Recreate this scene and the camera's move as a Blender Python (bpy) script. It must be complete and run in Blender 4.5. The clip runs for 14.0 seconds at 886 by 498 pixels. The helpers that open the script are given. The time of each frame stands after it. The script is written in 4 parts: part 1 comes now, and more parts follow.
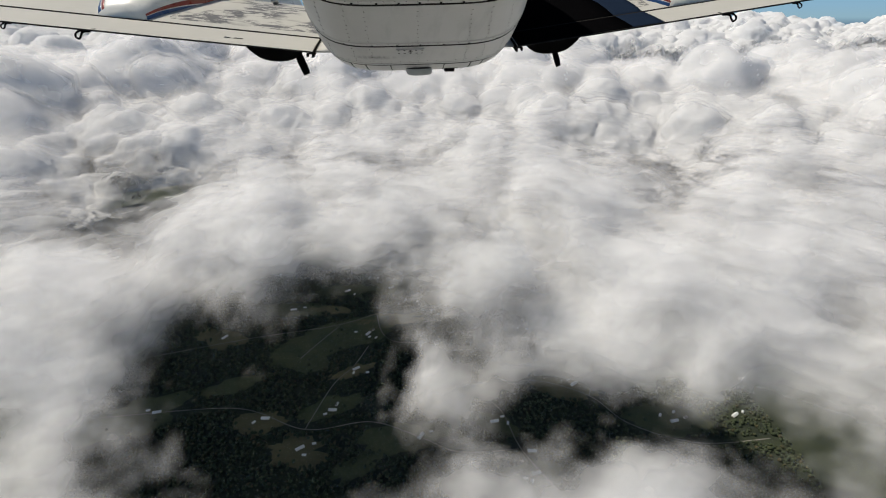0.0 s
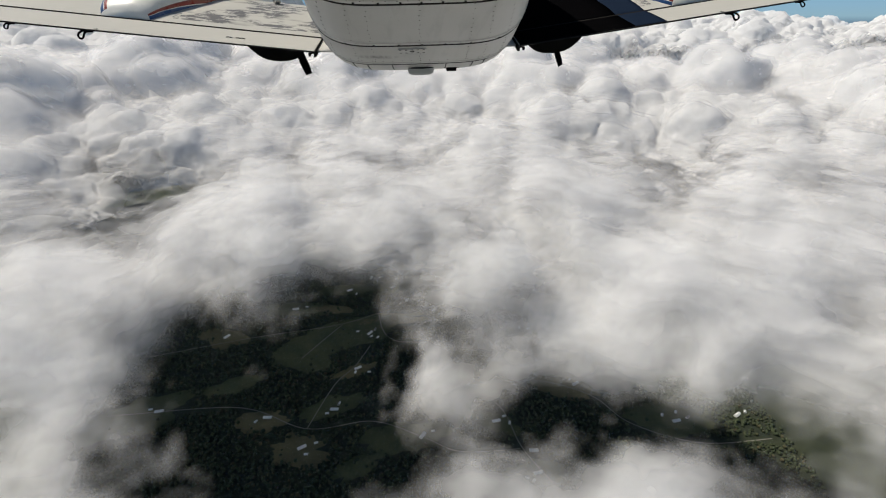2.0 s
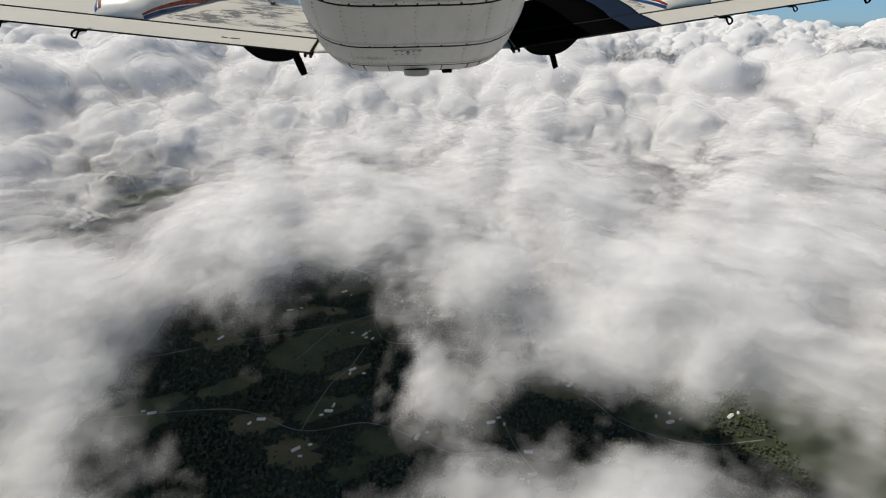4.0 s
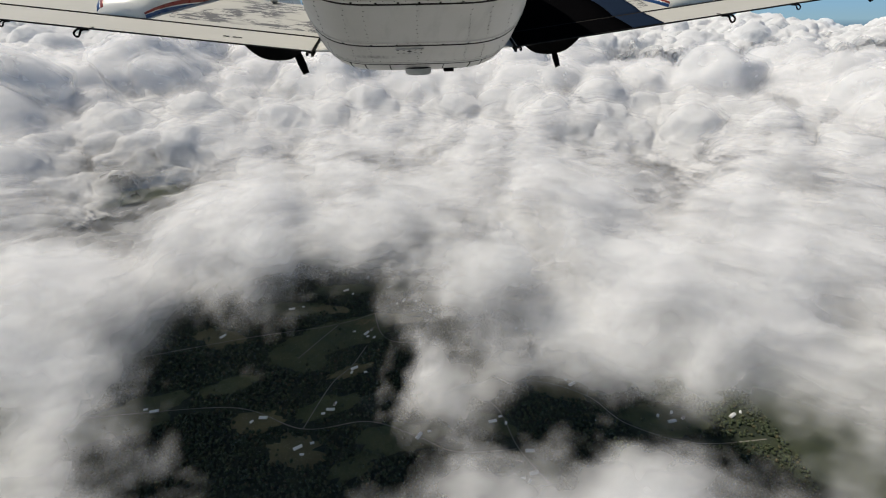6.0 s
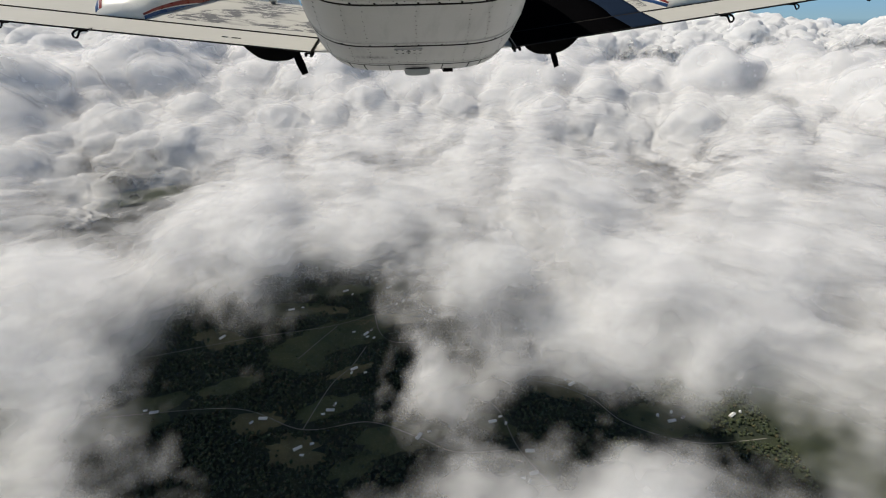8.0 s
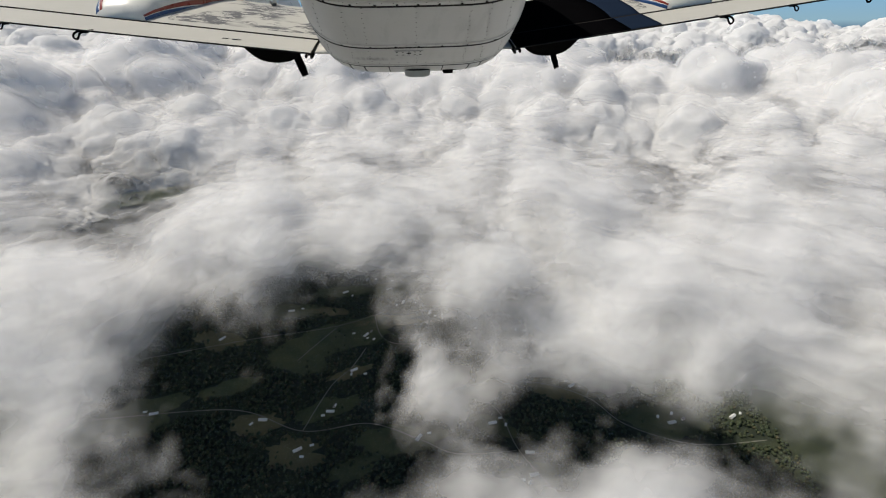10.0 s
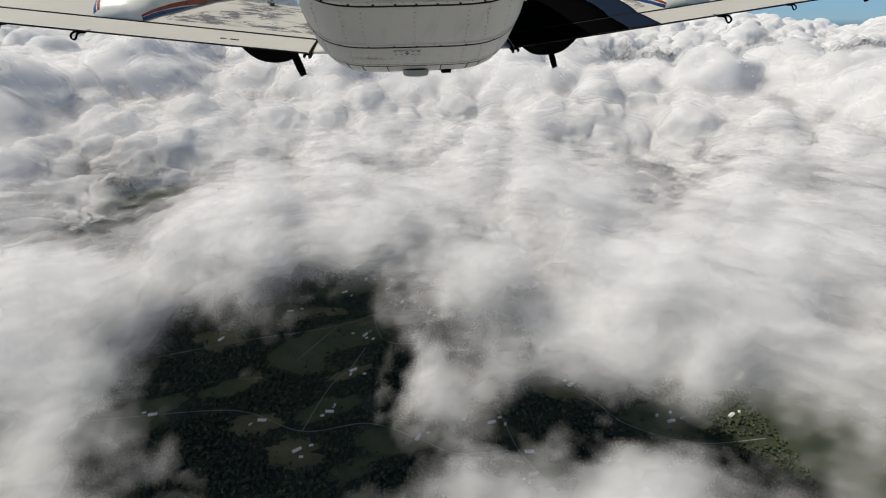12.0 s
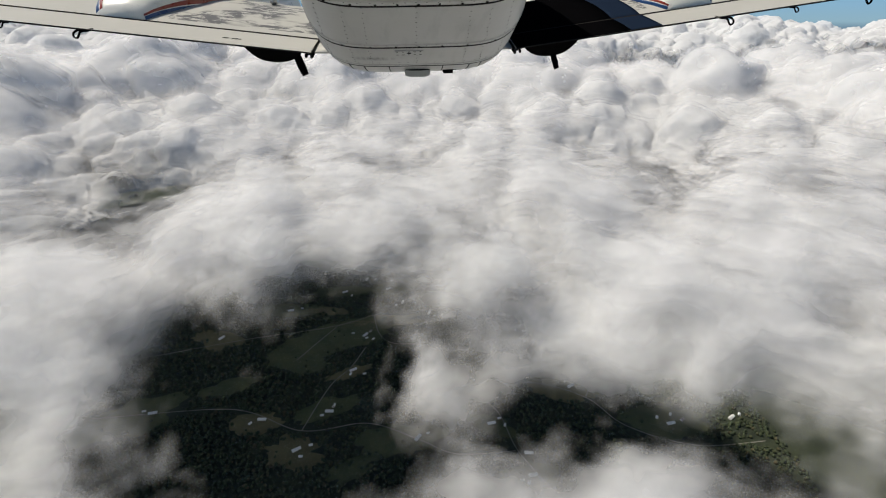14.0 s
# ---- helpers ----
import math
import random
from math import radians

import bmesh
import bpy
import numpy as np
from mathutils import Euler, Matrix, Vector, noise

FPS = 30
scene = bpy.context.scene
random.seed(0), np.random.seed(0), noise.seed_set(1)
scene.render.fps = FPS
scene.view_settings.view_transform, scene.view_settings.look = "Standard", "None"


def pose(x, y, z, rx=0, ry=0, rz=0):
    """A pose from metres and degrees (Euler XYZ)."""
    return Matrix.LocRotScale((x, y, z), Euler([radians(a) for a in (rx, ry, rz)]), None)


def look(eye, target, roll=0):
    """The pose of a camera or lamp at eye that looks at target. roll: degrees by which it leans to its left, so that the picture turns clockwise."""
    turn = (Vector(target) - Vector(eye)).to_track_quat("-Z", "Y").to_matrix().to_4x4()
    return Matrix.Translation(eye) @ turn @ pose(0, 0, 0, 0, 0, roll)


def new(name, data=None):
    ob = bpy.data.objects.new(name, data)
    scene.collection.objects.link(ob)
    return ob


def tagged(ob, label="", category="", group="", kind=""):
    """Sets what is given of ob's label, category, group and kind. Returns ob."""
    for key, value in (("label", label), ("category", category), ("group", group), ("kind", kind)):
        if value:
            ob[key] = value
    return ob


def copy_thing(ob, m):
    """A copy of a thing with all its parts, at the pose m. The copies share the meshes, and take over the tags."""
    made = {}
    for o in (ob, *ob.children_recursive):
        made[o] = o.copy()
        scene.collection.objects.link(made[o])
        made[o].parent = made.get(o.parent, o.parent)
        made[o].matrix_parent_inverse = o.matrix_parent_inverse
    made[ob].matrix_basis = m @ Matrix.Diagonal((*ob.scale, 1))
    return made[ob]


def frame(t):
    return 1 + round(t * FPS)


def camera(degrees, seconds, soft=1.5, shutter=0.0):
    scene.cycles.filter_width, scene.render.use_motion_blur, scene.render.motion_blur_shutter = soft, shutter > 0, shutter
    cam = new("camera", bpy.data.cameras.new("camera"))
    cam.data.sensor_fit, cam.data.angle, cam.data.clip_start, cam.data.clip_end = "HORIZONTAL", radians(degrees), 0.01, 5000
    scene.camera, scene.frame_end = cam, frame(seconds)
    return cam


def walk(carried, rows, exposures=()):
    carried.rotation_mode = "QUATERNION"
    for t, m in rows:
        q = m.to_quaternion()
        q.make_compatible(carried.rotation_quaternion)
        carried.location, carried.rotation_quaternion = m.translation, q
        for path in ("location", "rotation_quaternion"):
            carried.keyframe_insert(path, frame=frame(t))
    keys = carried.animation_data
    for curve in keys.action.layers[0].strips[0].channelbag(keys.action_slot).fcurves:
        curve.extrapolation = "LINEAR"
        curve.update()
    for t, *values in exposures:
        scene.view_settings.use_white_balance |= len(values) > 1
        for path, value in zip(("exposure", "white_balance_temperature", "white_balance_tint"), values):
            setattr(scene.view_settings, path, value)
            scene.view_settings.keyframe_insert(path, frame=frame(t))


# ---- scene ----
EYE = 1500.0          # camera height above the valley floor, metres
cam = camera(85.2, 14.0, 1.1)
# seconds, pitch, roll, yaw: the mount trembles with the airframe
SHAKE = [(0.0, -0.12, -0.086, 0.198), (0.5, -0.003, 0.115, -0.225), (1.0, -0.069, -0.076, -0.352), (1.5, 0.0, 0.0, 0.0),
         (2.0, -0.168, -0.006, 0.393), (2.5, -0.102, -0.206, 0.365), (3.0, 0.004, -0.305, -0.009), (5.5, -0.072, -0.447, -0.031),
         (6.0, -0.136, -0.329, 0.132), (6.5, -0.217, -0.256, 0.182), (7.0, -0.226, -0.413, 0.121), (7.5, -0.121, -0.564, -0.139),
         (8.0, -0.108, -0.229, 0.014), (8.5, 0.043, -0.081, 0.446), (9.0, 0.049, -0.379, 0.188), (11.5, 0.046, -0.089, -0.126),
         (12.0, 0.006, -0.148, -0.167), (12.5, -0.105, -0.242, -0.068), (13.0, -0.107, -0.241, 0.116), (13.5, -0.038, -0.316, 0.204),
         (14.0, 0.053, -0.416, 0.051)]
PITCH = -25.4
EXPOSURE = 0.28
scene.cycles.transparent_max_bounces = 16
walk(cam, [(t, pose(0, 0, EYE, 90 + PITCH + p, r, y)) for t, p, r, y in SHAKE], [(0, EXPOSURE, 6900, 7), (14, EXPOSURE, 6900, 7)])

# ---- light: high sun to the left, clear blue sky above the cloud ----
SUN_UP, SUN_AZ = 56.0, -76.0     # degrees above the horizon; degrees clockwise from straight ahead
sky_world = bpy.data.worlds.new("sky")
scene.world = sky_world
sky_world.use_nodes = True
wn = sky_world.node_tree
wn.nodes.clear()
sky = wn.nodes.new("ShaderNodeTexSky")
sky.sky_type, sky.sun_disc = "NISHITA", False
sky.sun_elevation, sky.sun_rotation = radians(SUN_UP), radians(SUN_AZ)
sky.altitude, sky.air_density, sky.dust_density, sky.ozone_density = 1500, 1.0, 0.15, 2.0
bg = wn.nodes.new("ShaderNodeBackground")
bg.inputs["Strength"].default_value = 0.06
wout = wn.nodes.new("ShaderNodeOutputWorld")
wn.links.new(sky.outputs[0], bg.inputs["Color"])
wn.links.new(bg.outputs[0], wout.inputs["Surface"])
sun_data = bpy.data.lights.new("sun", "SUN")
sun_data.energy, sun_data.angle, sun_data.color = 3.4, radians(0.53), (1.0, 0.94, 0.86)
sun = new("sun", sun_data)
sx, sy = math.sin(radians(SUN_AZ)), math.cos(radians(SUN_AZ))
sun.matrix_world = look((0, 0, 0), (-sx, -sy, -math.tan(radians(SUN_UP))))


# ---- materials ----
class Mat:
    """A small wrapper round a node material."""

    def __init__(self, name):
        self.m = bpy.data.materials.new(name)
        self.m.use_nodes = True
        self.t = self.m.node_tree
        self.t.nodes.clear()
        self.out = self.node("ShaderNodeOutputMaterial")

    def node(self, kind, **sockets):
        n = self.t.nodes.new(kind)
        for key, value in sockets.items():
            n.inputs[key.replace("_", " ")].default_value = value
        return n

    def link(self, a, b):
        self.t.links.new(a, b)

    def coords(self, which="Object"):
        return self.node("ShaderNodeTexCoord").outputs[which]

    def noise(self, vector, scale, detail=4.0, rough=0.55):
        n = self.node("ShaderNodeTexNoise", Scale=scale, Detail=detail, Roughness=rough)
        self.link(vector, n.inputs["Vector"])
        return n.outputs["Fac"]

    def ramp(self, fac, *stops):
        n = self.node("ShaderNodeValToRGB")
        while len(n.color_ramp.elements) < len(stops):
            n.color_ramp.elements.new(0.5)
        for e, (at, c) in zip(n.color_ramp.elements, stops):
            e.position, e.color = at, (*c, 1) if not isinstance(c, float) else (c, c, c, 1)
        self.link(fac, n.inputs["Fac"])
        return n.outputs["Color"]

    def mix(self, fac, a, b):
        n = self.node("ShaderNodeMix")
        n.data_type = "RGBA"
        for sock, v in ((n.inputs[0], fac), (n.inputs[6], a), (n.inputs[7], b)):
            if hasattr(v, "is_linked"):
                self.link(v, sock)
            else:
                sock.default_value = v if isinstance(v, float) else (*v, 1)
        return n.outputs[2]

    def math(self, op, a, b=0.0, clamp=False):
        n = self.node("ShaderNodeMath")
        n.operation, n.use_clamp = op, clamp
        for sock, v in ((n.inputs[0], a), (n.inputs[1], b)):
            if hasattr(v, "is_linked"):
                self.link(v, sock)
            else:
                sock.default_value = v
        return n.outputs[0]

    def surface(self, color, rough, metal=0.0, height=None, strength=0.3, distance=0.01, shine=0.5):
        if not shine:  # dead matt
            p = self.node("ShaderNodeBsdfDiffuse")
            self.link(color, p.inputs["Color"])
            self.link(p.outputs[0], self.out.inputs["Surface"])
            return self.m
        p = self.node("ShaderNodeBsdfPrincipled", Metallic=metal, Specular_IOR_Level=shine)
        for key, v in (("Base Color", color), ("Roughness", rough)):
            if hasattr(v, "is_linked"):
                self.link(v, p.inputs[key])
            else:
                p.inputs[key].default_value = (*v, 1) if key == "Base Color" else v
        if height is not None:
            b = self.node("ShaderNodeBump", Strength=strength, Distance=distance)
            self.link(height, b.inputs["Height"])
            self.link(b.outputs[0], p.inputs["Normal"])
        self.link(p.outputs[0], self.out.inputs["Surface"])
        return self.m


def paint(name, base, rough=0.4, dirt=0.25, scale=6.0, shine=0.5):
    """Weathered aircraft paint: faint mottling, grime in patches."""
    m = Mat(name)
    c = m.coords()
    mottled = m.mix(m.noise(c, scale, 6.0, 0.6), tuple(v * (1 - dirt) for v in base), base)
    specks = m.ramp(m.noise(c, scale * 14, 3.0, 0.6), (0.62, 0.0), (0.72, 1.0))
    color = m.mix(m.math("MULTIPLY", specks, dirt), mottled, tuple(v * 0.45 for v in base))
    return m.surface(color, m.ramp(m.noise(c, scale * 2), (0.3, rough - 0.08), (0.7, rough + 0.12)), 0.0, m.noise(c, 9.0, 2.0), 0.12, 0.004, shine)


def belly_paint():
    """Off-white belly skin with oil streaks drawn aft and grime."""
    m = Mat("belly_paint")
    c = m.coords()
    stretch = m.node("ShaderNodeMapping")
    stretch.inputs["Scale"].default_value = (9.0, 0.8, 3.0)
    m.link(c, stretch.inputs["Vector"])
    streak = m.ramp(m.noise(stretch.outputs[0], 1.6, 5.0, 0.6), (0.52, 0.0), (0.78, 1.0))
    body = m.mix(m.noise(c, 3.0, 5.0), (0.31, 0.312, 0.29), (0.39, 0.392, 0.365))
    color = m.mix(m.math("MULTIPLY", streak, 0.4), body, (0.13, 0.125, 0.11))
    # two oily smears beside the keel, drawn out sideways
    for sx0, sy0, sw, sl, amount in ((-0.235, 3.02, 0.15, 0.06, 0.75), (0.02, 3.36, 0.17, 0.08, 0.55)):
        place = m.node("ShaderNodeMapping")
        place.inputs["Location"].default_value = (-sx0 / sw, -sy0 / sl, 0)
        place.inputs["Scale"].default_value = (1 / sw, 1 / sl, 0)
        m.link(c, place.inputs["Vector"])
        gone = m.node("ShaderNodeVectorMath")
        gone.operation = "LENGTH"
        m.link(place.outputs[0], gone.inputs[0])
        blot = m.math("MULTIPLY", m.math("SUBTRACT", 1.0, gone.outputs["Value"], clamp=True), m.ramp(m.noise(stretch.outputs[0], 5.0, 5.0), (0.35, 0.0), (0.6, 1.0)))
        color = m.mix(m.math("MULTIPLY", blot, amount * 1.6, clamp=True), color, (0.05, 0.047, 0.04))
    spots = m.ramp(m.noise(c, 60.0, 2.0), (0.70, 0.0), (0.74, 1.0))
    color = m.mix(m.math("MULTIPLY", spots, 0.4), color, (0.2, 0.19, 0.17))
    return m.surface(color, 0.38, 0.0, m.noise(c, 5.0, 2.0), 0.15, 0.006)


def worn_wing_paint():
    """Cream wing paint, flaked to grey primer in ragged patches on the inboard wing walk."""
    m = Mat("worn_wing_paint")
    c = m.coords("Object")
    stretch = m.node("ShaderNodeMapping")
    stretch.inputs["Scale"].default_value = (5.0, 14.0, 5.0)
    m.link(c, stretch.inputs["Vector"])
    flakes = m.ramp(m.noise(stretch.outputs[0], 1.5, 9.0, 0.72), (0.475, 0.0), (0.50, 1.0))
    patches = m.ramp(m.noise(c, 3.1, 2.0), (0.40, 0.0), (0.48, 1.0))
    xyz = m.node("ShaderNodeSeparateXYZ")
    m.link(c, xyz.inputs[0])
    ax = m.math("ABSOLUTE", xyz.outputs[0])
    zone = m.math("MULTIPLY", m.math("LESS_THAN", ax, 1.68), m.math("GREATER_THAN", xyz.outputs[1], 3.75))
    worn = m.math("MULTIPLY", m.math("MULTIPLY", flakes, patches), zone)
    body = m.mix(m.noise(c, 4.0, 5.0), (0.43, 0.42, 0.385), (0.50, 0.49, 0.455))
    grime = m.ramp(m.noise(c, 26.0, 5.0, 0.7), (0.60, 0.0), (0.75, 1.0))
    body = m.mix(m.math("MULTIPLY", grime, 0.5), body, (0.36, 0.345, 0.30))
    color = m.mix(worn, body, (0.11, 0.11, 0.115))
    return m.surface(color, 0.6, 0.0, m.noise(c, 7.0, 2.0), 0.12, 0.004, 0.3)


def cloud_material(name, solid):
    """Soft cloud: scatters light on both sides, thin where its vapour attribute is low."""
    m = Mat(name)
    at = m.node("ShaderNodeAttribute")
    at.attribute_name = "vapour"
    d = at.outputs["Fac"]
    c = m.coords()
    fine = m.math("SUBTRACT", m.noise(c, 0.024, 3.0, 0.5), 0.5)
    room = m.math("MULTIPLY", m.math("MULTIPLY", d, m.math("SUBTRACT", 1.0, d)), 7.0)
    fade = m.node("ShaderNodeAttribute")
    fade.attribute_name = "fade"
    alpha = m.math("MULTIPLY", m.math("ADD", d, m.math("MULTIPLY", fine, room), clamp=True), fade.outputs["Fac"])
    dif = m.node("ShaderNodeBsdfDiffuse", Color=(0.93, 0.93, 0.94, 1))
    tra = m.node("ShaderNodeBsdfTranslucent", Color=(0.93, 0.93, 0.94, 1))
    if solid:
        bump = m.node("ShaderNodeBump", Strength=0.55, Distance=12.0)
        m.link(m.noise(c, 0.034, 6.0, 0.6), bump.inputs["Height"])
        m.link(bump.outputs[0], dif.inputs["Normal"])
        m.link(bump.outputs[0], tra.inputs["Normal"])
    both = m.node("ShaderNodeMixShader", Fac=0.42)
    m.link(dif.outputs[0], both.inputs[1])
    m.link(tra.outputs[0], both.inputs[2])
    clear = m.node("ShaderNodeBsdfTransparent")
    mix = m.node("ShaderNodeMixShader")
    m.link(alpha, mix.inputs[0])
    m.link(clear.outputs[0], mix.inputs[1])
    m.link(both.outputs[0], mix.inputs[2])
    m.link(mix.outputs[0], m.out.inputs["Surface"])
    return m.m


def haze_material():
    """Far air: deep blue over the land, pale at the horizon, clear blue above."""
    m = Mat("far_haze")
    geo = m.node("ShaderNodeNewGeometry")
    xyz = m.node("ShaderNodeSeparateXYZ")
    m.link(geo.outputs["Position"], xyz.inputs[0])
    h = m.math("DIVIDE", m.math("SUBTRACT", xyz.outputs[2], EYE - 1400.0), 2100.0)
    color = m.ramp(h, (0.0, (0.02, 0.035, 0.06)), (0.60, (0.055, 0.10, 0.16)), (0.655, (0.13, 0.22, 0.31)), (0.675, (0.22, 0.36, 0.47)), (0.80, (0.17, 0.36, 0.60)), (1.0, (0.12, 0.30, 0.58)))
    glow = m.node("ShaderNodeEmission", Strength=1.0)
    m.link(color, glow.inputs["Color"])
    m.link(glow.outputs[0], m.out.inputs["Surface"])
    return m.m


def air_material():
    """A faint sheet of blue scattering air."""
    m = Mat("valley_air")
    c = m.coords()
    alpha = m.math("MULTIPLY", m.noise(c, 0.0012, 2.0), 0.035)
    dif = m.node("ShaderNodeBsdfDiffuse", Color=(0.30, 0.48, 0.72, 1))
    clear = m.node("ShaderNodeBsdfTransparent")
    mix = m.node("ShaderNodeMixShader")
    m.link(alpha, mix.inputs[0])
    m.link(clear.outputs[0], mix.inputs[1])
    m.link(dif.outputs[0], mix.inputs[2])
    m.link(mix.outputs[0], m.out.inputs["Surface"])
    return m.m


def land_material(name, dark, light, scale, rough=0.95, bump=0.0):
    m = Mat(name)
    c = m.coords()
    wide = m.noise(c, scale, 5.0, 0.6)
    tight = m.noise(c, scale * 9, 4.0, 0.6)
    color = m.mix(m.ramp(m.math("ADD", m.math("MULTIPLY", wide, 0.6), m.math("MULTIPLY", tight, 0.4)), (0.38, 0.0), (0.64, 1.0)), dark, light)
    return m.surface(color, rough, 0.0, tight if bump else None, bump, 2.0)


def leaf_material():
    m = Mat("forest_leaves")
    c = m.coords()
    geo = m.node("ShaderNodeNewGeometry")
    hue = m.ramp(geo.outputs["Random Per Island"], (0.0, (0.030, 0.045, 0.018)), (0.55, (0.050, 0.068, 0.026)), (0.85, (0.075, 0.075, 0.030)), (1.0, (0.11, 0.075, 0.035)))
    color = m.mix(m.noise(c, 0.35, 3.0), hue, (0.025, 0.035, 0.016))
    return m.surface(color, 0.85)


def tinted(name, base, rough=0.6, metal=0.0, scale=0.6):
    m = Mat(name)
    c = m.coords()
    return m.surface(m.mix(m.noise(c, scale, 4.0), tuple(v * 0.72 for v in base), base), rough, metal)


BELLY = belly_paint()
WING = worn_wing_paint()
CREAM = paint("cream_paint", (0.80, 0.79, 0.74), 0.3, 0.12, 4.0)
RED = paint("red_stripe_paint", (0.27, 0.034, 0.022), 0.3, 0.2)
BLUE = paint("blue_stripe_paint", (0.014, 0.065, 0.20), 0.3, 0.2)
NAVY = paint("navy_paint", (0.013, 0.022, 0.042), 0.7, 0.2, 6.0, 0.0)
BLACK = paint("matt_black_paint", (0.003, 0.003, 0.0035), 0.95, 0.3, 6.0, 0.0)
COWL_SHADE = paint("cowl_shade_paint", (0.006, 0.006, 0.006), 0.9, 0.4, 6.0, 0.0)
SEAM = paint("seam_grime", (0.022, 0.021, 0.02), 0.8, 0.3, 6.0, 0.0)
STEEL = tinted("brushed_steel", (0.55, 0.56, 0.58), 0.3, 1.0, 8.0)
DOME = paint("antenna_plastic", (0.27, 0.27, 0.25), 0.45, 0.25, 9.0)
CLOUD = cloud_material("cloud_body", True)
HAZE = haze_material()
BLUE_AIR = air_material()
VEIL = cloud_material("cloud_veil", False)
FOREST_FLOOR = land_material("forest_floor", (0.012, 0.019, 0.010), (0.034, 0.042, 0.019), 0.006, 0.95, 0.5)
MEADOW = land_material("meadow_grass", (0.045, 0.056, 0.024), (0.085, 0.090, 0.040), 0.012)
HAY = land_material("dry_pasture", (0.085, 0.080, 0.040), (0.13, 0.115, 0.058), 0.012)
GRAVEL = land_material("gravel_road", (0.14, 0.132, 0.115), (0.21, 0.20, 0.175), 0.05)
LEAF = leaf_material()
BARK = tinted("bark", (0.09, 0.065, 0.045), 0.9)
PLASTER = tinted("house_wall", (0.72, 0.70, 0.66), 0.7)
WHITE_ROOF = tinted("white_metal_roof", (0.78, 0.79, 0.80), 0.4)
GREY_ROOF = tinted("grey_shingle_roof", (0.20, 0.19, 0.185), 0.8)
PANE = tinted("window_glass", (0.03, 0.04, 0.05), 0.08)


# ---- building helpers ----
def finish(name, verts, faces, material, parent=None, label="", smooth=True, sharp=0):
    """Links plain lists as ONE mesh object, under parent if given."""
    me = bpy.data.meshes.new(name)
    me.from_pydata([tuple(v) for v in verts], [], [tuple(f) for f in faces])
    me.materials.append(material)
    bm = bmesh.new()
    bm.from_mesh(me)
    bmesh.ops.recalc_face_normals(bm, faces=bm.faces)
    bm.to_mesh(me)
    bm.free()
    if smooth:
        me.shade_smooth()
        if sharp:
            me.set_sharp_from_angle(angle=radians(sharp))
    ob = new(name, me)
    ob.parent = parent
    return tagged(ob, label)


def part(name, bm, material, parent, label="", smooth=False):
    me = bpy.data.meshes.new(name)
    bmesh.ops.recalc_face_normals(bm, faces=bm.faces)
    bm.to_mesh(me)
    bm.free()
    me.materials.append(material)
    if smooth:
        me.shade_smooth()
    ob = new(name, me)
    ob.parent = parent
    return tagged(ob, label)


def box(bm, size, at=(0, 0, 0), bevel=0.0):
    made = bmesh.ops.create_cube(bm, size=1.0, matrix=Matrix.Translation(at) @ Matrix.Diagonal((*size, 1)))
    if bevel:
        edges = list({e for v in made["verts"] for e in v.link_edges})
        bmesh.ops.bevel(bm, geom=edges, offset=bevel, segments=2, affect="EDGES")
    return bm


def loft(rings, close=True, caps=True):
    """Verts and faces through rings of equal length."""
    n = len(rings[0])
    verts = [p for ring in rings for p in ring]
    faces = []
    for i in range(len(rings) - 1):
        for j in range(n if close else n - 1):
            k = (j + 1) % n
            faces.append((i * n + j, i * n + k, (i + 1) * n + k, (i + 1) * n + j))
    if caps and close:
        faces += [tuple(range(n)), tuple(range((len(rings) - 1) * n, len(rings) * n))]
    return verts, faces


def between(table, y):
    """Smooth interpolation in rows of (y, a, b, ...)."""
    if y <= table[0][0]:
        return table[0][1:]
    for lo, hi in zip(table, table[1:]):
        if y <= hi[0]:
            k = (y - lo[0]) / (hi[0] - lo[0])
            return tuple(a + (b - a) * k for a, b in zip(lo[1:], hi[1:]))
    return table[-1][1:]


def spline(table, y):
    """Catmull-Rom through rows of (y, a, b, ...)."""
    i = max(0, min(len(table) - 2, sum(y >= row[0] for row in table) - 1))
    p = [table[max(0, min(len(table) - 1, i + d))] for d in (-1, 0, 1, 2)]
    k = max(0.0, min(1.0, (y - p[1][0]) / (p[2][0] - p[1][0])))
    h = p[2][0] - p[1][0]
    out = []
    for c in range(1, len(p[0])):
        m0 = (p[2][c] - p[0][c]) / max(1e-6, p[2][0] - p[0][0]) * h
        m1 = (p[3][c] - p[1][c]) / max(1e-6, p[3][0] - p[1][0]) * h
        out.append((2 * k**3 - 3 * k**2 + 1) * p[1][c] + (k**3 - 2 * k**2 + k) * m0 + (3 * k**2 - 2 * k**3) * p[2][c] + (k**3 - k**2) * m1)
    return tuple(out)


# ---- the aircraft that carries the camera; its own axes: x right, y to the nose, z up, origin at the camera ----
aircraft = new("aircraft")
aircraft.matrix_world = pose(0, 0, EYE, 90 + PITCH) @ pose(0, 0, 0, 64.0, 1.4, -3.3).inverted()
tagged(aircraft, "white twin-engine propeller aircraft with red and blue stripes above cloud", "aircraft")

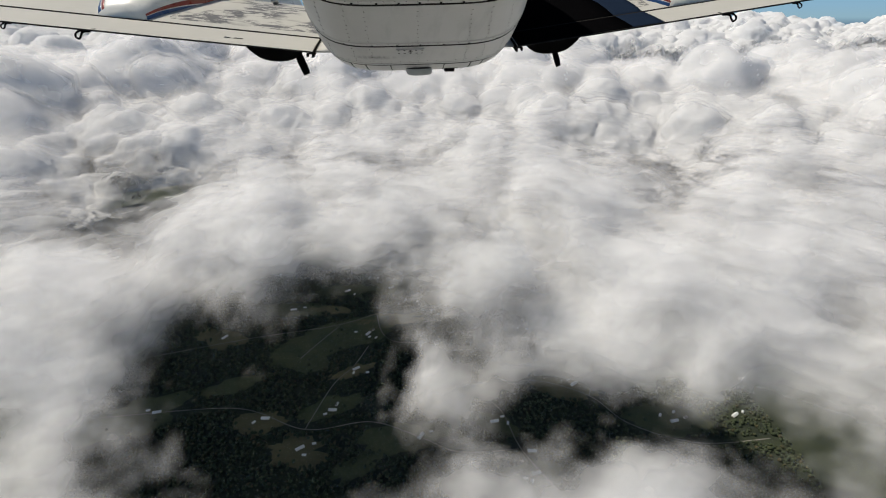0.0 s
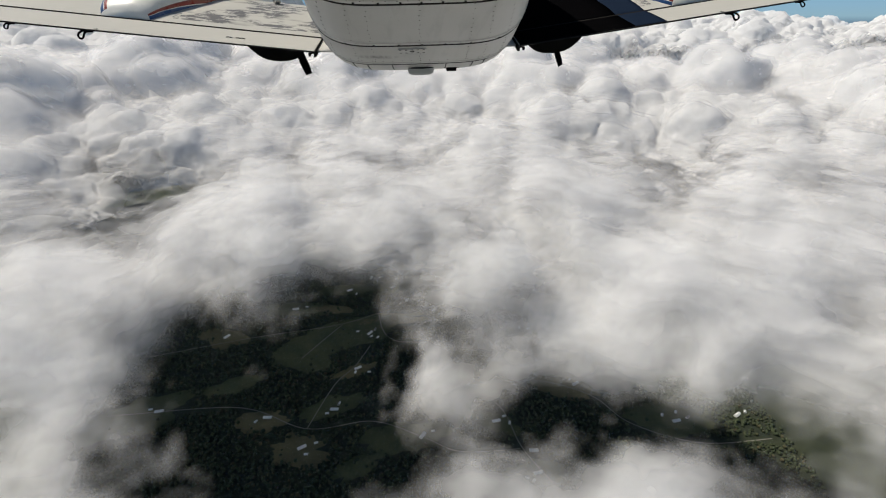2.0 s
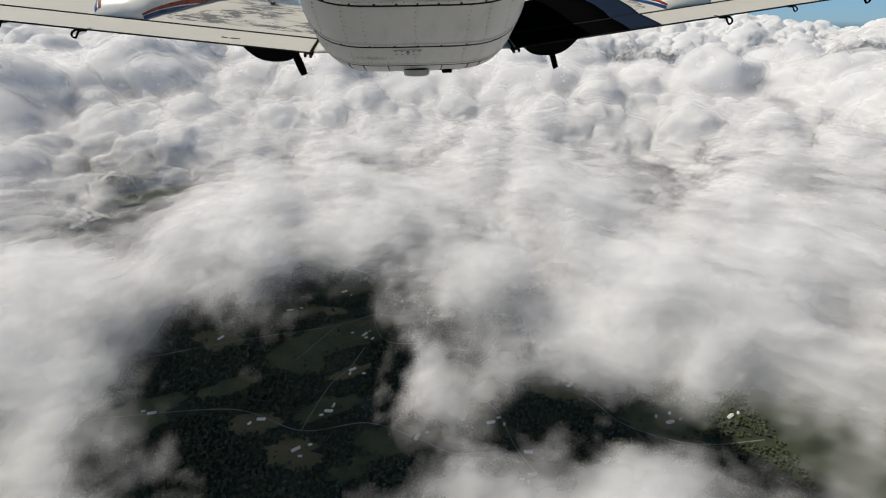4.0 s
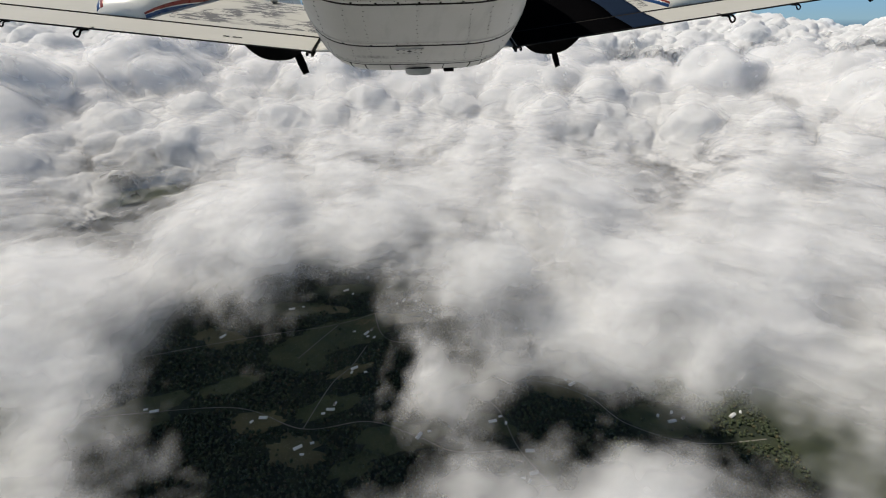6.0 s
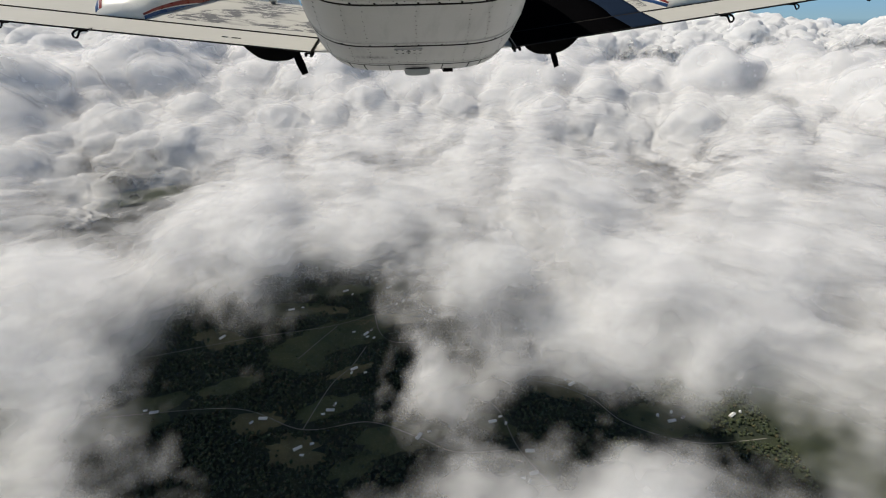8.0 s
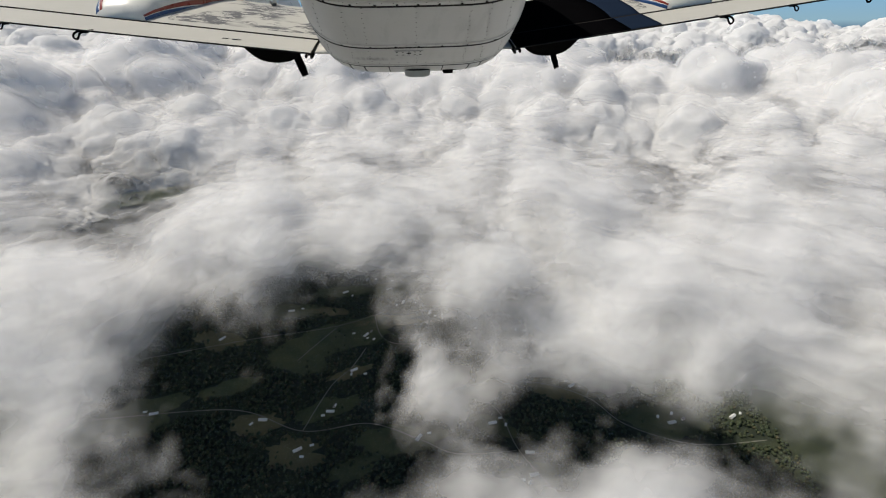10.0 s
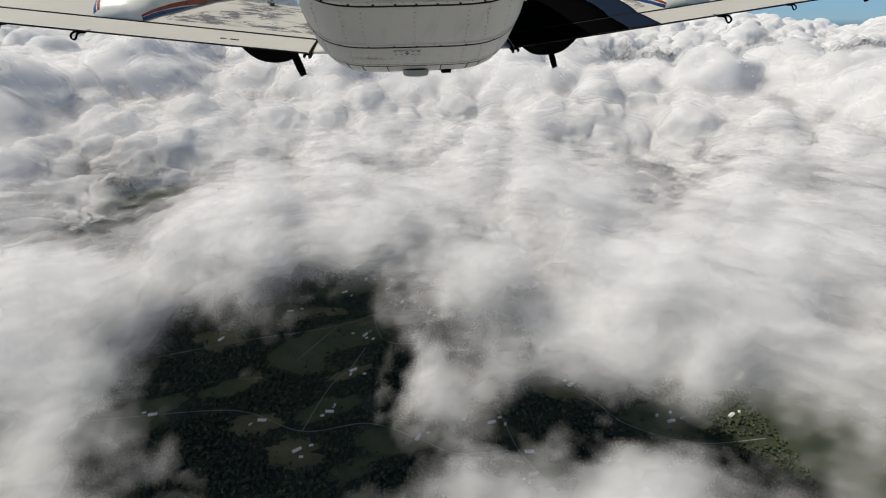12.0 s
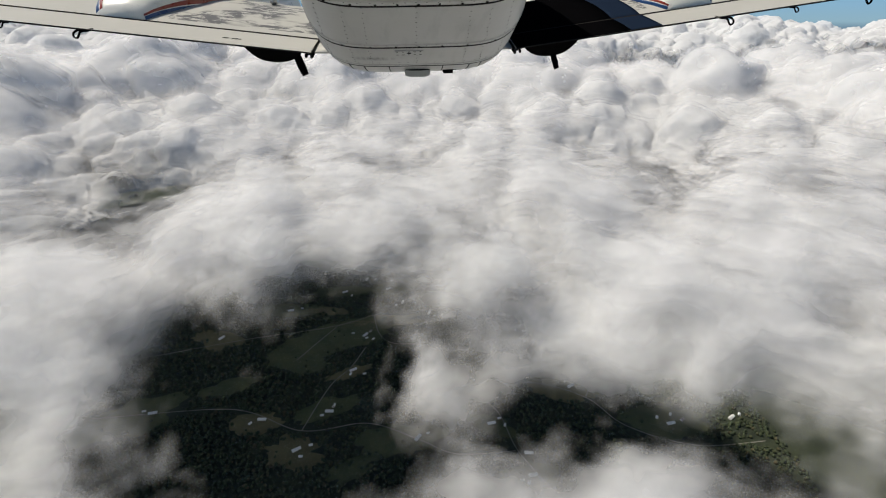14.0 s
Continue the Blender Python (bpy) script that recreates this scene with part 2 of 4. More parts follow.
# belly line: y, half width, centre height, depth below the centre, height above it
HULL = [(-1.1, 0.07, 0.80, 0.10, 0.10), (-0.3, 0.13, 0.74, 0.17, 0.17), (0.6, 0.24, 0.64, 0.22, 0.26), (1.4, 0.35, 0.55, 0.31, 0.36), (2.15, 0.49, 0.42, 0.392, 0.52), (2.75, 0.573, 0.35, 0.498, 0.66),
        (3.2, 0.612, 0.30, 0.575, 0.78), (3.6, 0.635, 0.27, 0.622, 0.86), (4.2, 0.65, 0.25, 0.655, 0.92), (5.2, 0.65, 0.25, 0.665, 0.95),
        (6.6, 0.60, 0.22, 0.62, 0.75), (7.8, 0.48, 0.18, 0.48, 0.42), (8.9, 0.22, 0.10, 0.22, 0.22)]


def hull_point(y, a, out=0.0):
    """Point of the skin at station y and angle a (0: keel, positive to the right), pushed out by out."""
    w, zc, low, up = spline(HULL, y)
    s, c = math.sin(a), -math.cos(a)
    n = 4.8 if c < 0 else 2.6
    r = (abs(s) ** n + abs(c) ** n) ** (-1 / n)
    return (0.015 + (w + out) * r * s, y, zc + ((low + out) if c < 0 else (up + out)) * r * c)


stations = [-1.1 + 0.1 * i for i in range(101)]
turn = [2 * math.pi * j / 96 for j in range(96)]
fuselage = finish("fuselage", *loft([[hull_point(y, a) for a in turn] for y in stations]), BELLY, aircraft, "off-white riveted belly skin with oil streaks")


def skin_band(name, y0, y1, a0, a1, out, material, parent, steps=60, label=""):
    """A thin strip that lies on the skin between two stations and two angles, with a real edge."""
    ny = max(1, int((y1 - y0) / 0.08))
    rings = []
    for i in range(steps + 1):
        a = a0 + (a1 - a0) * i / steps
        outer = [hull_point(y0 + (y1 - y0) * k / ny, a, out) for k in range(ny + 1)]
        inner = [hull_point(y0 + (y1 - y0) * k / ny, a, -0.004) for k in range(ny, -1, -1)]
        rings.append(outer + inner)
    return finish(name, *loft(rings), material, parent, label)


# lapped skin joints across the belly, each a dark gap under a raised lip
for y in (2.12, 2.75, 3.23):
    lip = skin_band("skin_lap", y - 0.05, y, -1.45, 1.45, 0.0022, BELLY, fuselage)
    skin_band("seam", y, y + 0.022 + 0.010 * (y - 2), -1.45, 1.45, 0.0016, SEAM, lip)
# lengthwise joints of the keel panels
for a in (-0.62, -0.50, -0.28, 0.26, 0.50, 0.60):
    skin_band("panel_joint", 3.24, 3.62, a - 0.004, a + 0.004, 0.0014, SEAM, fuselage, 2)


def rivet_mesh(name, spots, size, material, parent, out=0.0):
    """A run of flat-domed rivet heads on the skin."""
    verts, faces = [], []
    for y, a in spots:
        c = Vector(hull_point(y, a, out))
        n = (Vector(hull_point(y, a, out + 0.05)) - c).normalized()
        u = n.orthogonal().normalized()
        v = n.cross(u)
        b = len(verts)
        for k in range(7):
            g = 2 * math.pi * k / 7
            verts.append(c + (u * math.cos(g) + v * math.sin(g)) * size)
        verts.append(c + n * size * 0.45)
        faces += [(b + k, b + (k + 1) % 7, b + 7) for k in range(7)]
    return tagged(finish(name, verts, faces, material, parent), "", "", "", "stuff")


for a in (-0.56, -0.42, 0.0, 0.43, 0.57, -0.75, 0.72):
    rivet_mesh("rivet_row", [(1.5 + 0.065 * i, a + 0.004 * ((i * 7) % 3 - 1)) for i in range(19)], 0.0052, SEAM, fuselage)
    rivet_mesh("rivet_row", [(2.83 + 0.06 * i, a + 0.004 * ((i * 5) % 3 - 1)) for i in range(6)], 0.0052, SEAM, fuselage)
for y in (2.09, 2.72, 3.12, 3.19):
    rivet_mesh("rivet_row", [(y, -1.15 + 2.3 * i / 26) for i in range(27)], 0.0043, SEAM, fuselage, 0.002)
# clips on the two aft joints
for y, step in ((2.115, 0.17), (2.745, 0.21)):
    for i in range(-5, 6):
        bm = bmesh.new()
        p = hull_point(y, i * step + 0.02)
        box(bm, (0.009, 0.022, 0.010), (0, 0, 0), 0.002)
        clip = part("seam_clip", bm, SEAM, fuselage)
        clip.location = p

# inspection plate with its screws
bm = bmesh.new()
box(bm, (0.155, 0.10, 0.006), (0, 0, 0), 0.002)
plate = part("inspection_plate", bm, BELLY, fuselage, "small screwed inspection plate")
px0, py0, pz0 = hull_point(2.87, -0.075)
plate.matrix_local = pose(px0, py0, pz0 - 0.002, -15.0)
bm = bmesh.new()
for i in range(5):
    for j in (-1, 1):
        bmesh.ops.create_circle(bm, cap_ends=True, segments=8, radius=0.0075, matrix=Matrix.Translation((-0.064 + 0.032 * i, 0.036 * j, -0.0042)))
bmesh.ops.create_circle(bm, cap_ends=True, segments=10, radius=0.014, matrix=Matrix.Translation((0, 0, -0.0042)))
part("plate_screws", bm, SEAM, plate)


def lathe(name, profile, segments, material, parent, label=""):
    rings = [[(r * math.cos(2 * math.pi * k / segments), r * math.sin(2 * math.pi * k / segments), z) for k in range(segments)] for r, z in profile]
    return finish(name, *loft(rings), material, parent, label)


# antenna cup under the keel, with a dark joint where it meets the skin
dome = lathe("antenna_cup", [(0.088, 0.06), (0.088, -0.042), (0.084, -0.054), (0.072, -0.060), (0.03, -0.063), (0.004, -0.063)], 40, DOME, aircraft, "grey plastic antenna cup under the keel")
dome.location = (0.018, 3.50, -0.315)
gasket = lathe("gasket", [(0.092, 0.0), (0.0925, -0.008), (0.089, -0.010), (0.086, 0.0)], 40, SEAM, dome)
gasket.location = (0, 0, -0.008)
bm = bmesh.new()
box(bm, (0.11, 0.16, 0.05), (0, 0, 0), 0.022)
vent = part("drain_fairing", bm, BLACK, aircraft, "black drain fairing", True)
vent.location = (0.232, 3.62, -0.345)


# ---- wings ----
def dihedral(ax):
    return (ax - 0.60) * 0.121


UPPER = [(3.665, -0.148), (3.8, -0.106), (4.05, -0.046), (4.35, 0.010), (4.65, 0.040), (4.9, 0.035), (5.1, 0.0), (5.22, -0.055)]
LOWER = [(5.2, -0.10), (5.0, -0.16), (4.5, -0.20), (4.0, -0.21), (3.665, -0.185)]


def wing_side(side):
    name = "right_wing" if side > 0 else "left_wing"
    spans = [0.3, 0.62, 0.8, 1.2, 1.6, 1.93, 2.3, 2.8, 3.4, 4.2, 5.2]
    rings = [[(side * ax, y, z + dihedral(ax)) for y, z in UPPER + LOWER] for ax in spans]
    wing = finish("wing", *loft(rings), WING, aircraft, "cream wing with paint flaked to grey near the root" if side < 0 else "cream wing with a black and navy painted walkway", True, 32)
    # split flap behind the hinge line, slightly drooped
    flap_line = [(3.655, -0.146), (3.50, -0.174), (3.32, -0.2085), (3.318, -0.2135), (3.50, -0.190), (3.655, -0.184)]
    rings = [[(side * ax, y, z + dihedral(ax)) for y, z in flap_line] for ax in (0.655, 0.9, 1.3, 1.9, 2.6, 3.4)]
    flap = finish("flap", *loft(rings), WING, wing, "cream flap with a dark hinge gap", False)
    # hinge gap
    rings = [[(side * ax, y, z + dihedral(ax)) for y, z in ((3.646, -0.1445), (3.676, -0.1405), (3.676, -0.170), (3.646, -0.170))] for ax in (0.64, 1.3, 2.0, 3.4)]
    finish("hinge_gap", *loft(rings), SEAM, wing, "", False)
    # trailing edge lip
    rings = [[(side * ax, y, z + dihedral(ax)) for y, z in ((3.312, -0.2085), (3.322, -0.2065), (3.322, -0.2165), (3.312, -0.2155))] for ax in (0.655, 1.3, 2.0, 3.4)]
    finish("edge_lip", *loft(rings), SEAM, flap, "", False)
    # root fillet closing the wing to the hull
    rings = [[(side * 0.50, y, z0), (side * 0.648, y, z1), (side * 0.648, y, z1 - 0.012), (side * 0.50, y, z0 - 0.012)]
             for y, z0, z1 in ((3.40, -0.205, -0.200), (3.5, -0.183, -0.180), (3.66, -0.145, -0.150), (4.0, -0.02, -0.052), (4.6, 0.06, 0.046))]
    finish("root_fillet", *loft(rings), WING, wing, "", True)
    # black hooks under the trailing edge
    for ax in (2.03, 2.46, 2.92):
        size = 0.6 if abs(ax - 2.46) < 0.01 else 0.85
        flap_hook(side * ax, 3.34, -0.216 + dihedral(ax), size, side, wing)
    return wing


def flap_hook(x, y, z, size, side, parent):
    """A bent black rod that ends in a small closed loop."""
    curve = bpy.data.curves.new("flap_hook", "CURVE")
    curve.dimensions, curve.bevel_depth, curve.bevel_resolution = "3D", 0.007 * size, 2
    line = curve.splines.new("BEZIER")
    pts = ((0.10, 0.0), (0.03, -0.004), (-0.03, -0.012), (-0.052, -0.040), (-0.035, -0.056), (-0.015, -0.040), (0.0, -0.018), (0.06, -0.010))
    line.bezier_points.add(len(pts) - 1)
    for b, (u, w) in zip(line.bezier_points, pts):
        b.co = (-side * u * size, 0.0, w * size)
        b.handle_left_type = b.handle_right_type = "AUTO"
    rough = new("hook_line", curve)
    me = bpy.data.meshes.new_from_object(rough.evaluated_get(bpy.context.evaluated_depsgraph_get()))
    bpy.data.objects.remove(rough)
    bpy.data.curves.remove(curve)
    me.materials.clear()
    me.materials.append(BLACK)
    ob = new("flap_hook", me)
    ob.parent = parent
    ob.location = (x, y, z)
    return tagged(ob, "bent black metal hook")


left_wing = wing_side(-1)
right_wing = wing_side(1)


def wing_skin(ax, y, side, up):
    """Point just above the wing's or the flap's upper face."""
    line = [(3.32, -0.2085), (3.5, -0.174)] + [(3.655, -0.146)] + UPPER
    z = between([(a, b) for a, b in line], y)[0]
    return (side * ax, y, z + dihedral(ax) + up)


def wing_decal(name, edge0, edge1, y0, y1, material, parent, up):
    """Coloured band on the right wing between two outlines x(y), as a thin film."""
    top, n = [], 24
    for i in range(n + 1):
        y = y0 + (y1 - y0) * i / n
        a, b = edge0(y), edge1(y)
        top.append([wing_skin(a + (b - a) * j / 6, y, 1, up) for j in range(7)] + [wing_skin(a + (b - a) * j / 6, y, 1, -0.002) for j in range(6, -1, -1)])
    return finish(name, *loft(top), material, parent)


def black_edge(y):
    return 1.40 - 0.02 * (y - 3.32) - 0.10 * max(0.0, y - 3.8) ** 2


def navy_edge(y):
    return black_edge(y) + 0.20


# flat black and navy films on the right wing root, split at the hinge
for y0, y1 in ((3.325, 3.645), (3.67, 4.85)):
    wing_decal("walkway", lambda y: 0.66, black_edge, y0, y1, BLACK, right_wing, 0.004)
    wing_decal("navy_band", lambda y: black_edge(y) + 0.004, navy_edge, y0, y1, NAVY, right_wing, 0.004)


# ---- engines ----
# y, half width, centre height, height above it, depth below it, distance from the centre line
POD = [(3.67, 0.15, 0.0, 0.075, 0.05, 1.95), (3.8, 0.21, 0.03, 0.13, 0.06, 1.95), (4.1, 0.31, 0.07, 0.24, 0.10, 1.94), (4.6, 0.40, 0.11, 0.36, 0.14, 1.93),
       (5.3, 0.45, 0.13, 0.44, 0.17, 1.91), (6.1, 0.46, 0.11, 0.47, 0.17, 1.88), (6.55, 0.45, 0.09, 0.46, 0.28, 1.86), (6.85, 0.44, 0.07, 0.46, 0.52, 1.84), (7.1, 0.44, 0.07, 0.45, 0.60, 1.83), (7.45, 0.36, 0.06, 0.38, 0.50, 1.83)]


def pod_point(side, y, a, out=0.0):
    w, zc, h, low, off = spline(POD, y)
    s, c = math.sin(a), math.cos(a)
    n = 2.5
    r = (abs(s) ** n + abs(c) ** n) ** (-1 / n)
    slim = 1 - 0.30 * max(0.0, min(1.0, (y - 4.6) / 1.2)) * max(0.0, c) ** 0.5
    return (side * off + side * (w + out) * r * s * slim, y, zc + ((h if c > 0 else low) + out) * r * c)


def engine(side):
    ys = [3.67 + 0.09 * i for i in range(43)]
    pod = finish("nacelle", *loft([[pod_point(side, y, 2 * math.pi * k / 48) for k in range(48)] for y in ys]), CREAM, aircraft, "white engine nacelle with red and blue stripes")
    # lower cowl; shade under the nacelle is put into its black colour
    rings = [[pod_point(side, y, math.pi * (0.52 + 0.96 * k / 24), 0.012) for k in range(25)] + [pod_point(side, y, math.pi * (0.52 + 0.96 * k / 24), -0.01) for k in range(24, -1, -1)] for y in (6.0, 6.2, 6.4, 6.55, 6.7, 6.8, 6.9, 7.0, 7.1, 7.2, 7.3, 7.44)]
    finish("lower_cowl", *loft(rings), COWL_SHADE, pod, "sooty black lower cowl")
    # stripes sweep up over the flank towards the nose, inboard and outboard
    for inboard, shift in ((-1, 0.16), (1, -0.40)):
        for name, lo, hi, material in (("red_stripe", 0.0, 0.13, RED), ("white_pinstripe", 0.13, 0.16, CREAM), ("blue_stripe", 0.16, 0.42, BLUE)):
            rings = []
            for i in range(25):
                y = 3.69 + 1.9 * i / 24
                mid = 1.02 + 0.34 * (y - 3.67) - 0.06 * (y - 3.67) ** 2
                a0, a1 = inboard * (mid + shift + lo), inboard * (mid + shift + hi)
                rings.append([pod_point(side, y, a0 + (a1 - a0) * k / 5, 0.003) for k in range(6)] + [pod_point(side, y, a0 + (a1 - a0) * k / 5, -0.003) for k in range(5, -1, -1)])
            finish(name, *loft(rings), material, pod)
    prop = lathe("propeller", [(0.16, -0.16), (0.165, -0.05), (0.15, 0.05), (0.11, 0.15), (0.05, 0.23), (0.005, 0.25)], 28, STEEL, aircraft, "steel spinner with three dark blades at rest")
    prop.matrix_local = pose(side * 1.86, 7.62, 0.0, -90)
    for k in range(3):
        rings = []
        for i in range(13):
            r = 0.12 + 0.69 * i / 12
            chord = 0.04 + 0.022 * math.sin(min(1.0, (r - 0.1) / 0.5) * math.pi / 2) - (0.025 * ((r - 0.65) / 0.21) ** 2 if r > 0.65 else 0)
            twist = radians(62 - 42 * r)
            ring = []
            for j in range(12):
                g = 2 * math.pi * j / 12
                u, v = chord * math.cos(g), chord * 0.13 * math.sin(g)
                ring.append((u * math.cos(twist) - v * math.sin(twist), u * math.sin(twist) + v * math.cos(twist), -r))
            rings.append(ring)
        blade = finish("blade", *loft(rings), BLACK, prop, "matt black blade")
        blade.matrix_local = pose(0, 0, 0, 90) @ pose(0, 0, 0, 0, 120 * k + (-18 if side < 0 else -20))
    return pod


engine(-1)
engine(1)
# step on the wing root ahead of the flaked patch
bm = bmesh.new()
box(bm, (0.05, 0.10, 0.05), (0, 0, 0), 0.012)
step_ob = part("cabin_step", bm, STEEL, left_wing, "polished steel step", True)
step_ob.location = (-1.14, 4.55, 0.12)

# stencilled warning on the left flap, too worn to read: short bars
bm = bmesh.new()
for i, w in enumerate((0.014, 0.012, 0.0, 0.016, 0.014, 0.010)):
    if w:
        x0 = -1.215 + 0.020 * i
        y0 = 3.45
        z0 = wing_skin(-x0, y0, -1, 0.002)[2]
        box(bm, (w, 0.022, 0.003), (x0, y0, z0))
tagged(part("stencil_bars", bm, SEAM, left_wing), "", "", "", "stuff")
for side, wing in ((-1, left_wing), (1, right_wing)):
    # dark gap at the flap's inboard end, and the bracket that carries it
    rings = [[(side * ax, y, z + 0.002) for ax in (0.645, 0.659)] + [(side * ax, y, z - 0.03) for ax in (0.659, 0.645)] for y, z in ((3.325, -0.2065), (3.5, -0.172), (3.655, -0.1445))]
    finish("flap_end_gap", *loft(rings), SEAM, wing, "", False)
    bm = bmesh.new()
    box(bm, (0.012, 0.04, 0.024), (side * 0.69, 3.36, -0.222), 0.004)
    box(bm, (0.06, 0.016, 0.008), (side * 0.665, 3.35, -0.214), 0.003)
    part("flap_bracket", bm, BLACK, wing, "black flap bracket")

# ---- land far below ----
def lattice(seed):
    g = np.random.RandomState(seed)
    return g.permutation(512), g.uniform(-1, 1, (512, 3))


LATTICE = [lattice(40 + k) for k in range(8)]


def smooth_noise(x, y, z=0.0, seed=0):
    """Gradient noise, about -1 to 1, on arrays."""
    perm, grad = LATTICE[seed % 8]
    x, y, z = np.broadcast_arrays(np.asarray(x, float) + 19.3 * seed, np.asarray(y, float) - 7.1 * seed, np.asarray(z, float))
    ix, iy, iz = np.floor(x).astype(int), np.floor(y).astype(int), np.floor(z).astype(int)
    fx, fy, fz = x - ix, y - iy, z - iz
    ux, uy, uz = (f * f * f * (f * (f * 6 - 15) + 10) for f in (fx, fy, fz))
    total = 0.0
    for a in (0, 1):
        for b in (0, 1):
            for c in (0, 1):
                h = perm[(perm[(perm[(ix + a) & 511] + iy + b) & 511] + iz + c) & 511]
                g = grad[h]
                dot = g[..., 0] * (fx - a) + g[..., 1] * (fy - b) + g[..., 2] * (fz - c)
                total = total + (ux if a else 1 - ux) * (uy if b else 1 - uy) * (uz if c else 1 - uz) * dot
    return total * 1.35


def layered(x, y, z=0.0, octaves=4, seed=0, gain=0.5):
    total, amp = 0.0, 1.0
    x, y, z = np.asarray(x, float), np.asarray(y, float), np.asarray(z, float) + 0.37
    for k in range(octaves):
        c, s = math.cos(0.5 + 0.9 * k + seed), math.sin(0.5 + 0.9 * k + seed)
        f = 2.03**k
        total = total + amp * smooth_noise((x * c - y * s) * f, (x * s + y * c) * f, z * f, seed + k)
        amp *= gain
    return total


def domes(x, y, seed):
    """Rounded cells like the heads of heaped cloud, 0 to 1."""
    perm, grad = LATTICE[seed % 8]
    c, s = math.cos(1.1 * seed), math.sin(1.1 * seed)
    x, y = x * c - y * s, x * s + y * c
    ix, iy = np.floor(x).astype(int), np.floor(y).astype(int)
    best = np.zeros_like(x)
    for a in (-1, 0, 1):
        for b in (-1, 0, 1):
            h = perm[(perm[(ix + a) & 511] + iy + b) & 511]
            dx, dy = ix + a + 0.5 + 0.42 * grad[h][..., 0] - x, iy + b + 0.5 + 0.42 * grad[h][..., 1] - y
            reach = 0.92 + 0.28 * grad[h][..., 2]
            lump = np.clip(1 - (dx * dx + dy * dy) / (reach * reach), 0, 1)
            best = best + lump ** 1.5 * (0.75 + 0.25 * grad[h][..., 2])
    return 1 - np.exp(-1.3 * best)


def land_height(x, y):
    return 26 * layered(np.asarray(x) / 1500, np.asarray(y) / 1500, 0.0, 2, 3)


def grid_object(name, x, y, z, material):
    """A sheet from 2-D arrays of places."""
    rows, cols = x.shape
    me = bpy.data.meshes.new(name)
    idx = np.arange(rows * cols).reshape(rows, cols)
    quads = np.stack([idx[:-1, :-1], idx[:-1, 1:], idx[1:, 1:], idx[1:, :-1]], -1).reshape(-1, 4)
    me.vertices.add(rows * cols)
    me.vertices.foreach_set("co", np.stack([x, y, z], -1).astype(np.float32).ravel())
    me.loops.add(quads.size)
    me.loops.foreach_set("vertex_index", quads.astype(np.int32).ravel())
    me.polygons.add(len(quads))
    me.polygons.foreach_set("loop_start", np.arange(0, quads.size, 4, dtype=np.int32))
    me.update(calc_edges=True)
    me.validate()
    me.materials.append(material)
    me.shade_smooth()
    return new(name, me)


far = np.concatenate([-np.geomspace(9000, 2200, 14), np.linspace(-2100, 2100, 150), np.geomspace(2200, 9000, 14)])
deep = np.concatenate([-np.geomspace(6000, 200, 14), np.linspace(0, 4800, 170), np.geomspace(4900, 12000, 12)])
gx, gy = np.meshgrid(far, deep)
ground = tagged(grid_object("ground", gx, gy, land_height(gx, gy), FOREST_FLOOR), "dark wooded valley floor far below the cloud", "ground", "", "structure")

# meadows: x, y, half width, half depth, turn, material
MEADOWS = [(-520, 2080, 330, 120, 24, MEADOW), (-300, 2230, 200, 75, 12, HAY), (-700, 1880, 160, 90, -20, MEADOW), (-290, 2640, 150, 90, 35, MEADOW), (-610, 2560, 190, 70, 10, MEADOW),
           (-860, 2330, 170, 80, 0, MEADOW), (80, 1700, 150, 80, 20, MEADOW), (560, 1700, 170, 80, -12, HAY), (800, 1960, 220, 75, 15, MEADOW), (930, 1500, 180, 90, 0, MEADOW),
           (420, 2150, 120, 60, 30, MEADOW), (-1300, 1500, 240, 120, 30, MEADOW), (-1150, 2050, 150, 70, -10, HAY), (-150, 1400, 190, 80, 8, MEADOW), (-1900, 3100, 330, 130, 20, MEADOW),
           (-1300, 3000, 230, 110, -15, MEADOW), (-500, 3080, 260, 110, 10, MEADOW), (250, 2900, 240, 100, -20, MEADOW), (900, 2700, 260, 110, 15, HAY),
           (-480, 1560, 150, 60, 25, MEADOW), (-560, 1330, 120, 66, -10, HAY), (-330, 1250, 90, 50, 30, MEADOW), (-760, 1480, 110, 56, 5, HAY), (200, 1480, 110, 50, -25, MEADOW),
           (-60, 1600, 90, 42, 10, HAY), (-950, 1700, 140, 56, 20, MEADOW), (330, 1230, 120, 60, 15, MEADOW), (-420, 1800, 105, 44, 35, HAY), (-640, 2330, 120, 44, -8, HAY), (700, 2120, 110, 40, 20, HAY)]


